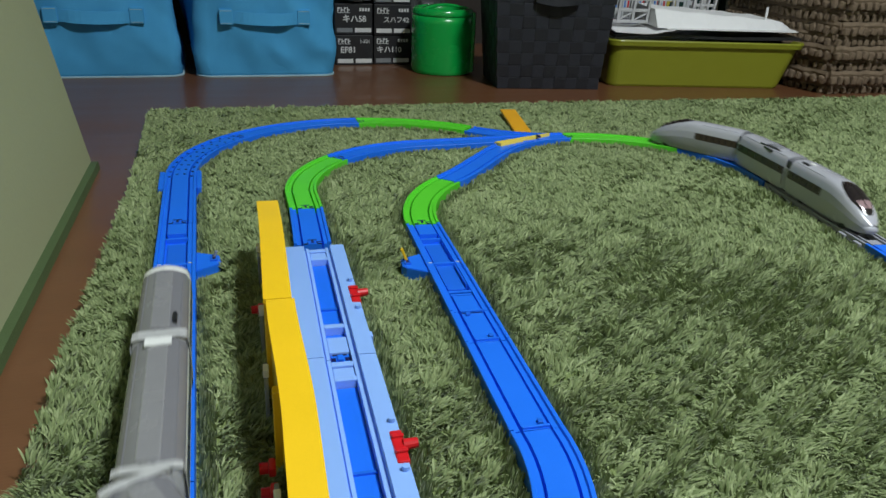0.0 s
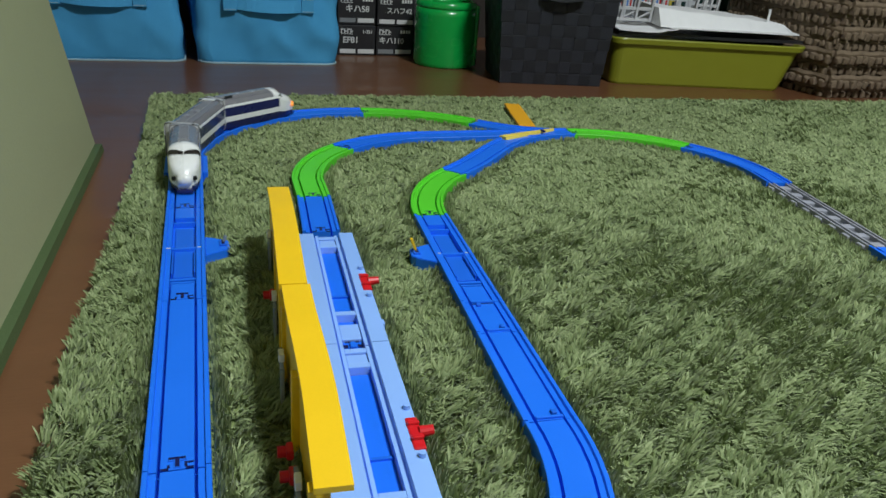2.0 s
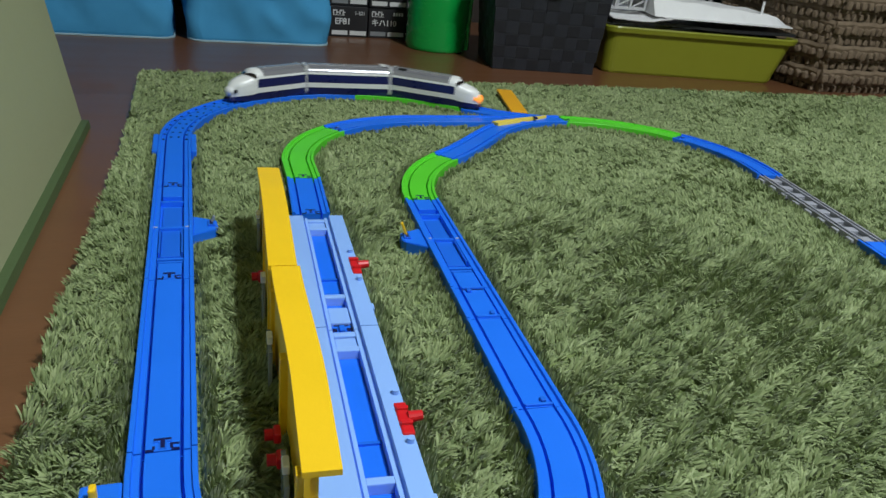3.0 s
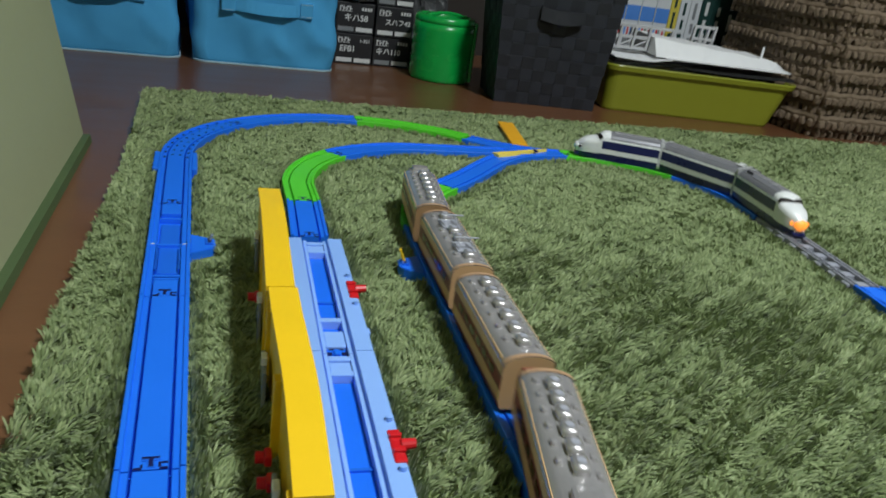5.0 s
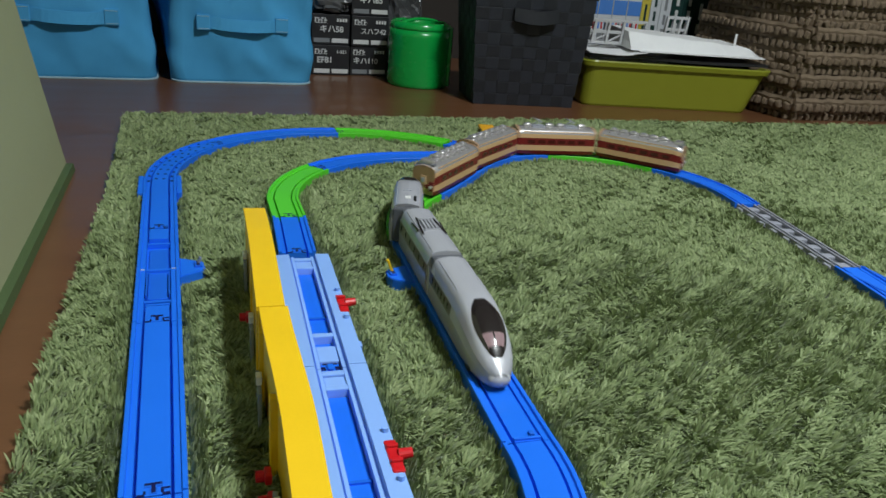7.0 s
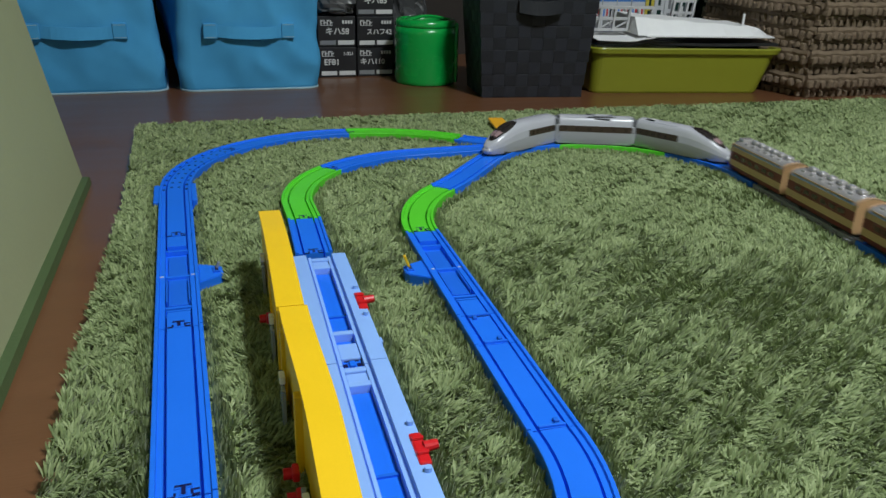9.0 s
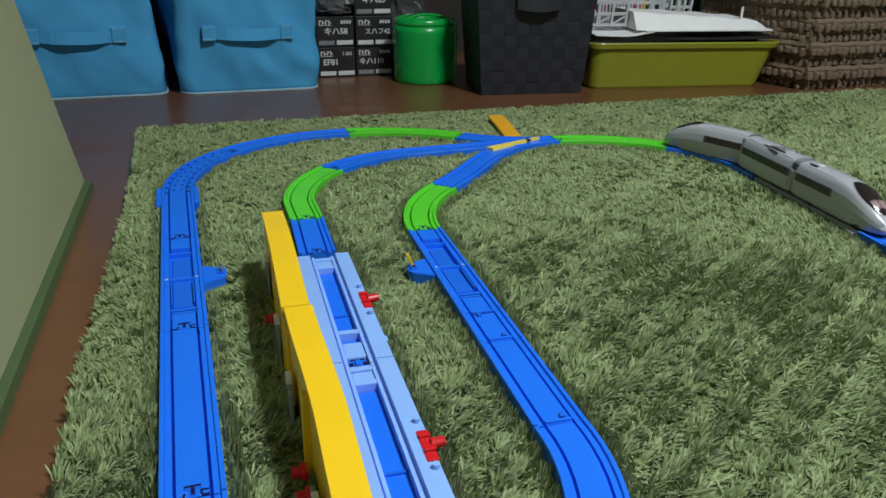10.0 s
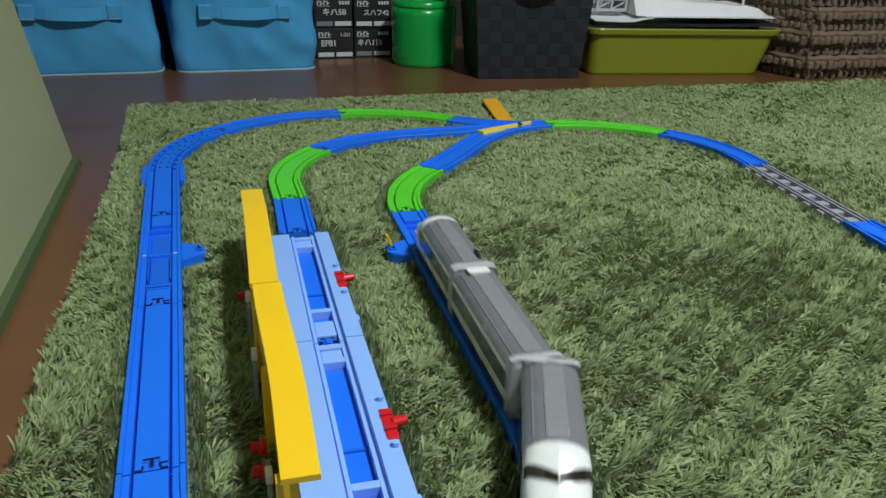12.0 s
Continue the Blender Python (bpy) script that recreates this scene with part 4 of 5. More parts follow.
def build_basket():
    """A tapered charcoal box woven of flat straps."""
    h, w0, d, flare = 0.268, 0.237, 0.165, 0.022
    turn = radians(-8.3)
    m = Matrix.Translation((0.782, 1.006, FLOOR)) @ Matrix.Rotation(turn, 4, "Z")
    t = thing("woven_basket", "charcoal box basket woven of flat straps", "basket", m=m)
    secs = []
    for z in (0.0, h * 0.5, h - 0.004):
        o = flare * z / h
        hw = w0 / 2 + o - 0.004
        secs.append([(-hw, -o + 0.004, z), (hw, -o + 0.004, z), (hw, d + o - 0.004, z), (-hw, d + o - 0.004, z)])
    part("inner_shell", loft(bmesh.new(), secs, closed=True, caps=True), "weave_a", t)
    cols, rows = 9, 10
    meshes = {}
    for dark in (0, 1):
        b2 = boxed(-0.5, 0.5, -0.5, 0.5, -0.5, 0.5, 0.0)
        bmesh.ops.bevel(b2, geom=[e for e in b2.edges], offset=0.06, segments=1, affect="EDGES")
        me = bpy.data.meshes.new("strap")
        b2.to_mesh(me)
        b2.free()
        me.materials.append(M["weave_a" if dark else "weave_b"])
        meshes[dark] = me
    rng = random.Random(21)
    for face in ("front", "side"):
        for i in range(cols if face == "front" else 6):
            for j in range(rows):
                z = (j + 0.5) * h / rows
                o = flare * z / h
                w, high = w0 + 2 * o, h / rows
                over = (i + j) % 2
                st = new("strap", meshes[over])
                st.parent = t
                thick = (0.0054 if over else 0.0044) + rng.uniform(-0.0006, 0.0006)
                tilt = rng.uniform(-0.03, 0.03)
                if face == "front":
                    cell = w / cols
                    st.location = (-w / 2 + (i + 0.5) * cell, -o + 0.003, z)
                    st.scale = (cell * (1.03 if over else 0.97), thick, high * (0.97 if over else 1.03))
                    st.rotation_euler = (flare / h, tilt, 0)
                else:
                    cell = (d + 2 * o) / 6
                    st.location = (-w / 2 + 0.003, -o + (i + 0.5) * cell, z)
                    st.scale = (thick, cell * (0.97 if over else 1.03), high * (1.03 if over else 0.97))
                    st.rotation_euler = (tilt, -flare / h, 0)
    hw = w0 / 2 + flare
    part("rim", boxed(-hw - 0.003, hw + 0.003, -flare - 0.004, d + flare + 0.004, h - 0.006, h + 0.010, 0.004), "weave_a", t)
    pts = [(-0.050 + 0.10 * k / 10, -flare * 0.8 - 0.006 - 0.010 * math.sin(math.pi * k / 10), 0.206 - 0.006 * math.sin(math.pi * k / 10)) for k in range(11)]
    bm = loft(bmesh.new(), [[(x, yy - 0.004, z - 0.016), (x, yy - 0.002, z + 0.012), (x, yy + 0.003, z + 0.012), (x, yy + 0.001, z - 0.016)] for x, yy, z in pts], closed=True, caps=True)
    part("handle_strap", bm, "weave_a", t)


def build_tray():
    """A flaring lime-green plastic tub with a rolled rim."""
    tm = Matrix.Translation((1.1600, 0.992, FLOOR)) @ Matrix.Rotation(radians(-9.9), 4, "Z")
    t = thing("storage_tub", "olive lime translucent plastic storage tub", "tub", m=tm)

    def ring(w, d, z, r=0.03, n=6):
        out = []
        for sx, sy, a0 in ((1, -1, -90), (1, 1, 0), (-1, 1, 90), (-1, -1, 180)):
            for k in range(n + 1):
                a = radians(a0 + 90 * k / n)
                out.append((sx * (w / 2 - r) + r * math.cos(a), d / 2 + sy * (d / 2 - r) + r * math.sin(a) - 0.0, z))
        return out

    def shift(s, dy):
        return [(x, yy + dy, z) for x, yy, z in s]

    def tub_part(name, rings):
        b2 = bmesh.new()
        ss = [ring(*q) for q in rings]
        loft(b2, [[(x + 0.012 * z / 0.106, yy, z) for x, yy, z in shift(q, -(max(v[1] for v in q) - 0.26) / 2)] for q in ss], closed=True, caps=True)
        return part(name, b2, "lime_box", t)

    tub_part("tub_wall", [(0.424, 0.26, 0.0, 0.020), (0.432, 0.266, 0.005, 0.024), (0.466, 0.296, 0.100, 0.028), (0.458, 0.288, 0.1005, 0.028), (0.420, 0.256, 0.010, 0.02)])
    tub_part("rim", [(0.467, 0.297, 0.0960, 0.028), (0.480, 0.308, 0.0965, 0.030), (0.486, 0.313, 0.1070, 0.032), (0.482, 0.310, 0.1100, 0.032), (0.466, 0.295, 0.1095, 0.028), (0.460, 0.290, 0.097, 0.026)])
    # what lies on it: dark sheet, white boxed card, white lattice frames
    s = thing("dark_sheet", "thin dark sheet lying over the tub", "sheet", m=tm @ Matrix.Translation((0.014, 0.0, -0.0125)))
    bm = bmesh.new()
    secs = []
    for k in range(13):
        u = k / 12
        x = -0.232 + 0.448 * u
        z = 0.126 + 0.005 * math.sin(u * 7) * (1 - u) + 0.004 * u
        secs.append([(x, -0.018 + 0.010 * math.sin(u * 5), z), (x, 0.27, z + 0.004), (x, 0.27, z + 0.010), (x, -0.018 + 0.010 * math.sin(u * 5), z + 0.006)])
    loft(bm, secs, closed=True, caps=True)
    part("sheet", bm, "black_card", s)
    bm = bmesh.new()
    loft(bm, [[(x, -0.026, z), (x, 0.10, z + 0.006), (x, 0.10, z + 0.008), (x, -0.026, z + 0.0018)] for x, z in ((-0.236, 0.139), (-0.200, 0.1375), (-0.165, 0.1365), (-0.140, 0.1375), (-0.118, 0.1425), (-0.095, 0.1455))], closed=True, caps=True)
    part("paper_edge", bm, "paper", s, "curled white paper")
    c = thing("white_card_box", "crumpled white card box with rounded end", "box", m=tm @ Matrix.Translation((0.086, 0.002, 0.0)))
    bm = bmesh.new()
    secs = []
    for k in range(15):
        u = k / 14
        x = -0.205 + 0.348 * u
        top = 0.176 - 0.022 * u - (0.014 * ((u - 0.86) / 0.14) ** 2 if u > 0.86 else 0) + 0.0015 * math.sin(u * 23)
        y0 = -0.016 + 0.008 * u
        secs.append([(x, y0, 0.137), (x, y0 + 0.030, top - 0.003), (x, y0 + 0.034, top), (x, 0.14, top + 0.002), (x, 0.15, 0.140)])
    loft(bm, secs, closed=True, caps=True)
    part("card_shell", bm, "paper", c)
    part("bottom_flap", boxed(-0.185, 0.134, -0.026, 0.02, 0.1352, 0.1372), "paper", c)
    part("knob", rod(bmesh.new(), (0.078, 0.03, 0.156), (0.078, 0.03, 0.186), 0.003, 8), "paper", c)
    lattice(0.990, 1.065, FLOOR + 0.140, 0.115, 0.062)
    lattice(1.116, 1.162, FLOOR + 0.142, 0.115, 0.050)
    lattice(1.250, 1.140, FLOOR + 0.142, 0.062, 0.072)


def lattice(x, y, z, w, h):
    """A white moulded girder frame, standing on edge; its grey colour paints in the shade on it."""
    t = thing("lattice_frame", "white plastic toy girder frame", "toy frame", "white girder frames", Matrix.Translation((x, y, z)) @ Matrix.Rotation(radians(-7), 4, "Z") @ Matrix.Rotation(radians(10), 4, "X"))
    for k in range(3):
        part("frame_bar", boxed(-w / 2, w / 2, 0, 0.006, k * h / 2.4, k * h / 2.4 + 0.007, 0.001), "frame_shade", t)
    n = max(3, int(w / 0.03))
    for k in range(n + 1):
        x0 = -w / 2 + k * (w - 0.006) / n
        part("frame_post", boxed(x0, x0 + 0.006, -0.002, 0.008, 0, h * (0.95 if k % 2 else 0.86), 0.001), "frame_shade", t)
    for k in range(n):
        x0 = -w / 2 + k * w / n
        part("frame_brace", rod(bmesh.new(), (x0, 0.003, 0.004), (x0 + w / n, 0.003, h / 2.4), 0.0022, 6), "frame_shade", t)


def build_books():
    shelf = thing("book_rack", "low dark rack holding upright books", "rack", m=Matrix.Translation((1.10, 1.40, FLOOR)))
    part("rack_board", boxed(-0.05, 0.56, 0.0, 0.24, 0.0, 0.085, 0.002), "black_card", shelf)
    x = 1.075
    rng = random.Random(5)
    specs = [("book_white", "book_blue", 0.047)] * 5 + [("book_yellow", "book_green", 0.030), ("book_white", "book_green", 0.034), ("book_white", "label_grey", 0.036)] + [("book_green", "label_white", 0.042)] * 3 + [("black_card", "label_grey", 0.05)] * 2
    for k, (cover, band, w) in enumerate(specs):
        h = 0.235 + rng.uniform(-0.006, 0.010)
        names = {"book_white": "white", "book_yellow": "yellow", "book_green": "dark green", "black_card": "black"}
        t = thing("book", f"upright {names[cover]} book with printed spine", "book", "upright books", Matrix.Translation((x, 1.402, FLOOR + 0.0855)))
        part("cover", boxed(0.0008, w - 0.0008, 0, 0.20, 0, h, 0.0016), cover, t)
        if band == "book_blue":
            part("spine_band", boxed(0.002, w - 0.002, -0.0006, 0.0, 0.098, 0.138), band, t)
            part("spine_band", boxed(0.006, w - 0.006, -0.0006, 0.0, 0.030, 0.052), "label_grey", t)
            for q in range(4):
                part("spine_mark", boxed(0.005 + q * 0.010, 0.010 + q * 0.010, -0.0006, 0.0, 0.058, 0.086), "red" if q % 2 else "book_blue", t)
        else:
            zq = 0.040 + rng.uniform(0, 0.02)
            for q in range(3):
                hq = rng.uniform(0.020, 0.048)
                part("spine_mark", boxed(w * (0.36 if q else 0.30), w * (0.60 if q else 0.70), -0.0006, 0.0, zq, zq + hq), band, t)
                zq += hq + 0.012
        x += w


def build_mats():
    """A tall pile of brown woven mats whose knotted edges show."""
    rng = random.Random(11)
    t = None
    z = FLOOR
    k = 0
    knot = bmesh.new()
    box(knot, -0.5, 0.5, -0.5, 0.5, -0.5, 0.5, 0.16)
    km = bpy.data.meshes.new("knot")
    knot.to_mesh(km)
    knot.free()
    km.materials.append(M["rattan"])
    km.polygons.foreach_set("use_smooth", [True] * len(km.polygons))
    while z < 0.40:
        h = 0.026 + rng.uniform(-0.003, 0.004)
        dx, dy = rng.uniform(-0.014, 0.014), rng.uniform(-0.012, 0.012)
        t = thing("woven_mat", "thick brown woven mat with knotted edge, in a pile", "mat", "pile of woven mats", Matrix.Translation((1.449 + dx, 0.884 + dy, z)))
        # a slab whose corner points at the room, its side running back
        back = (-0.005 + rng.uniform(-0.015, 0.015), 0.40)
        out = [(0.0, 0.0), (0.62, -0.012), (0.66, 0.42), back, (-0.020 + rng.uniform(-0.014, 0.010), 0.135 + rng.uniform(-0.02, 0.02))]
        bm = bmesh.new()
        lo, hi = [bm.verts.new((x + 0.006, y + 0.006, 0.002)) for x, y in out], [bm.verts.new((x + 0.006, y + 0.006, h - 0.002)) for x, y in out]
        bm.faces.new(lo[::-1]), bm.faces.new(hi)
        for i in range(5):
            bm.faces.new((lo[i], lo[(i + 1) % 5], hi[(i + 1) % 5], hi[i]))
        bmesh.ops.recalc_face_normals(bm, faces=bm.faces)
        # core coloured dark to stand for shade behind cords and knots
        part("mat_core", bm, "rattan_shade", t)
        for (ax, ay), (bx, by) in ((out[0], out[1]), (out[4], out[0]), (out[3], out[4])):
            ln = math.dist((ax, ay), (bx, by))
            band = bmesh.new()
            steps = max(6, int(ln / 0.02))
            secs = []
            for q in range(steps + 1):
                u = q / steps
                px, py = ax + (bx - ax) * u, ay + (by - ay) * u
                nx, ny = (by - ay) / ln, -(bx - ax) / ln
                o = 0.004 + 0.003 * math.sin(q * 1.9 + k)
                zz = h * 0.74 + 0.0015 * math.sin(q * 2.3 + k * 2)
                secs.append([(px + nx * o, py + ny * o, zz - 0.0092), (px + nx * (o + 0.003), py + ny * (o + 0.003), zz), (px + nx * o, py + ny * o, zz + 0.0080), (px - nx * 0.01, py - ny * 0.01, zz)])
            loft(band, secs, closed=True, caps=True)
            part("edge_cord", band, "rattan", t)
            n = int(ln / 0.0185)
            for q in range(n):
                u = (q + 0.5 + rng.uniform(-0.15, 0.15)) / n
                s = new("knot", km)
                s.parent = t
                s.location = (ax + (bx - ax) * u + (by - ay) / ln * 0.003, ay + (by - ay) * u - (bx - ax) / ln * 0.003, h * (0.27 + rng.uniform(-0.04, 0.04)))
                s.scale = (0.0132 + rng.uniform(-0.0025, 0.0035), 0.019, h * (0.62 + rng.uniform(-0.12, 0.10)))
                s.rotation_euler = (rng.uniform(-0.2, 0.2), rng.uniform(-0.4, 0.4), math.atan2(by - ay, bx - ax))
        z += h
        k += 1


def build_gate_block():
    t = thing("toy_crossing_gate", "red-orange sloping toy block on a yellow foot", "toy block", m=Matrix.Translation((0.800, -0.028, 0)) @ Matrix.Rotation(radians(-9.5), 4, "Z"))
    bm = bmesh.new()
    loft(bm, [[(-0.012, y0, 0.008), (0.05, y0, 0.008), (0.05, y0 + dy, 0.066), (0.004, y0 + dy, 0.066)] for y0, dy in ((0.010, 0.004), (0.030, -0.004))], closed=True, caps=True)
    part("slope_block", bm, "red_orange", t)
    part("foot", boxed(-0.008, 0.05, -0.012, 0.006, -0.005, 0.012, 0.002), "yellow", t)
    part("foot_step", boxed(-0.002, 0.05, -0.010, 0.004, 0.0121, 0.022, 0.002), "yellow", t)


# ------------------------------------------------------------ the trains

CAR_H = 0.0535


OUTLINES = {
    "bullet": [(0.0162, 0.0105), (0.0180, 0.0215), (0.0184, 0.0285), (0.0182, 0.0405), (0.0177, 0.0437), (0.0158, 0.0478), (0.0118, 0.0503), (0.0062, 0.0522), (0.0, 0.0528)],
    "express": [(0.0165, 0.0135), (0.0182, 0.0190), (0.0184, 0.0270), (0.0184, 0.0375), (0.0182, 0.0435), (0.0170, 0.0474), (0.0125, 0.0497), (0.0062, 0.0511), (0.0, 0.0515)],
    "streamlined": [(0.0160, 0.0120), (0.0181, 0.0200), (0.0187, 0.0305), (0.0176, 0.0395), (0.0160, 0.0452), (0.0140, 0.0490), (0.0118, 0.0508), (0.0060, 0.0520), (0.0, 0.0524)],
}


def car_profile(w=1.0, top=1.0, low=0.0, kind="bullet"):
    """Half the outline of a car body, from its skirt to the roof's crown."""
    return [(x * w, 0.0135 + low + (z - 0.0135) * top) for x, z in OUTLINES[kind]]


def full(half, y):
    left = [(-x, y, z) for x, z in half]
    right = [(x, y, z) for x, z in reversed(half[:-1])]
    return left + right


def strip(secs, i0, i1, out=0.0, both=True):
    """The part of a skin between two places of its outline, on both sides of the car, moved outwards a little."""
    bm = bmesh.new()
    n = len(secs[0])
    for side in (0, 1) if both else (0,):
        rows = []
        for s in secs:
            cz = 0.030
            idx = range(i0, i1 + 1) if side == 0 else range(n - 1 - i1, n - i0)
            row = []
            for i in idx:
                x, y, z = s[i]
                d = math.hypot(x, z - cz) or 1
                row.append((x + x / d * out, y, z + (z - cz) / d * out))
            rows.append(row)
        loft(bm, rows)
    return bm


def wheels(t, ys):
    for y in ys:
        bm = bmesh.new()
        for x in (-0.0142, 0.0142):
            rod(bm, (x - 0.0016, y, 0.0150), (x + 0.0016, y, 0.0150), 0.0064, 16)
        rod(bm, (-0.0142, y, 0.0150), (0.0142, y, 0.0150), 0.0014, 8)
        part("wheel_pair", bm, "black", t)


def chassis(t, ln, nose0=0.0, nose1=0.0):
    part("chassis", boxed(-0.0125, 0.0125, -ln / 2 + 0.004 + nose0, ln / 2 - 0.004 - nose1, 0.0098, 0.0200, 0.001), "black", t)
    wheels(t, (-ln / 2 + 0.034, ln / 2 - 0.034))


def end_wall(t, sec, mat):
    bm = bmesh.new()
    bm.faces.new([bm.verts.new(p) for p in sec])
    bmesh.ops.solidify(bm, geom=bm.faces, thickness=0.001)
    part("end_wall", bm, mat, t)


def body_sections(ln, nose_front, nose_back, shape, kind):
    """Sections of a car from its rear to its front; shape(u) gives width and height along a nose."""
    secs = []
    y0, y1 = -ln / 2, ln / 2
    us = [1.0, 0.985, 0.95, 0.89, 0.80, 0.68, 0.54, 0.38, 0.22, 0.10, 0.0]
    plain = car_profile(kind=kind)
    if nose_back:
        for u in us:
            secs.append(full(car_profile(*shape(u), kind), y0 + nose_back * (1 - u)))
        start = y0 + nose_back
    else:
        secs.append(full(plain, y0))
        start = y0
    stop = y1 - nose_front
    for k in range(1, 9):
        secs.append(full(plain, start + (stop - start) * k / 8))
    if nose_front:
        for u in reversed(us[:-1]):
            secs.append(full(car_profile(*shape(u), kind), y1 - nose_front * (1 - u)))
    return secs


def blue_white_car(front, ln, label, lit):
    """front: 1 nose ahead, -1 nose behind, 0 middle car."""
    t = thing("toy_train_car", label, "toy train", "white and navy toy train")
    nose = 0.050

    def shape(u):
        tops = [(0, 1.0), (0.10, 1.005), (0.22, 0.985), (0.38, 0.80), (0.54, 0.75), (0.68, 0.70), (0.80, 0.635), (0.89, 0.565), (0.95, 0.50), (0.985, 0.45), (1.0, 0.42)]
        return (max(0.40, (1 - u**3.4) ** 0.5), float(np.interp(u, [q[0] for q in tops], [q[1] for q in tops])), 0.0)

    secs = body_sections(ln, nose if front > 0 else 0, nose if front < 0 else 0, shape, "bullet")
    n = len(secs)
    nosed = secs[n - 11:] if front > 0 else secs[:11][::-1]       # from the shoulder of the cab to its tip
    plain = secs if not front else (secs[:n - 10] if front > 0 else secs[10:])
    banded = secs if not front else (secs[:n - 8] if front > 0 else secs[8:])
    part("skirt", strip(secs, 0, 1), "navy", t, smooth=True)
    part("lower_body", strip(secs, 1, 2), "white", t, smooth=True)
    part("window_band", strip(banded, 2, 3), "navy", t, smooth=True)
    part("upper_body", strip(plain, 3, 4), "white", t, smooth=True)
    part("roof", strip(plain, 4, 8), "roof_grey", t, smooth=True)
    if front:
        part("nose_side", strip(nosed[2:], 2, 3), "white", t, smooth=True)
        part("nose_top", strip(nosed, 3, 8), "white", t, smooth=True)
        # two narrow panes that meet in a shallow V, with a post between them
        for side in (-1, 1):
            edge0, edge1 = [], []
            lift = Vector((0.0003 * side, 0, 0.0007))
            for i, f0 in ((4, 0.06), (5, 0.20), (6, 0.38), (7, 0.62), (8, 0.84)):
                j = i if side < 0 else 16 - i
                for f, row in ((f0, edge0), (f0 + 0.58, edge1)):
                    k = 2 if f < 1 else 3
                    row.append(tuple(Vector(nosed[k][j]).lerp(Vector(nosed[k + 1][j]), f % 1) + lift))
            part("windscreen", loft(bmesh.new(), [edge0, edge1]), "smoke", t, smooth=True)
        p, q = Vector(nosed[2][8]), Vector(nosed[3][8])
        part("screen_post", rod(bmesh.new(), tuple(p.lerp(q, 0.80)), tuple(q.lerp(Vector(nosed[4][8]), 0.42)), 0.0007, 8), "white", t)
        end_wall(t, nosed[-1], "white")
        tip = nosed[-1][0][1]
        bm = bmesh.new()
        bmesh.ops.create_uvsphere(bm, u_segments=20, v_segments=12, radius=1.0)
        bmesh.ops.transform(bm, matrix=Matrix.Translation((0, tip - front * 0.0015, 0.0245)) @ Matrix.Diagonal((0.0088, 0.0062, 0.0068, 1)), verts=bm.verts)
        part("nose_cap", bm, "headlight" if lit else "white", t, "glowing orange nose cap" if lit else "", smooth=True)
        part("front_skirt", boxed(-0.0098, 0.0098, min(tip - front * 0.010, tip + front * 0.0030), max(tip - front * 0.010, tip + front * 0.0030), 0.0095, 0.0165, 0.0045), "navy", t, "navy front skirt")
        for s in (-1, 1):
            yy = nosed[7][0][1]
            part("headlamp", rod(bmesh.new(), (s * 0.0105, yy - front * 0.001, 0.0255), (s * 0.0118, yy + front * 0.0018, 0.0255), 0.0024, 12), "headlight" if lit else "black", t)
    y0, y1 = plain[0][0][1] + 0.004, plain[-1][0][1] - 0.004
    part("roof_duct", boxed(-0.0066, 0.0066, y0, y1, 0.0505, 0.0530, 0.0012), "duct_grey", t, "paler raised roof duct")
    for s in (-1, 1):
        part("roof_rib", boxed(s * 0.0128 - 0.0005, s * 0.0128 + 0.0005, y0, y1, 0.0485, 0.0500), "roof_grey", t)
    if front > 0:
        part("power_switch", boxed(0.0080, 0.0110, y0 + 0.006, y0 + 0.020, 0.0495, 0.0540, 0.0012), "black", t)
    if not front:
        # thin white patch across the leading end of the roof
        part("white_roof_patch", boxed(-0.0085, 0.0085, y1 - 0.009, y1 + 0.001, 0.0532, 0.0542, 0.0004), "white", t)
    for s in ((-1, 1) if not front else (-front,)):
        end_wall(t, secs[-1] if s > 0 else secs[0], "white")
        gy = ln / 2
        part("gangway", boxed(-0.0186, 0.0186, min(s * (gy - 0.001), s * (gy + 0.0046)), max(s * (gy - 0.001), s * (gy + 0.0046)), 0.0120, 0.0524, 0.0055), "gangway", t)
    chassis(t, ln, 0.012 if front < 0 else 0, 0.012 if front > 0 else 0)
    return t


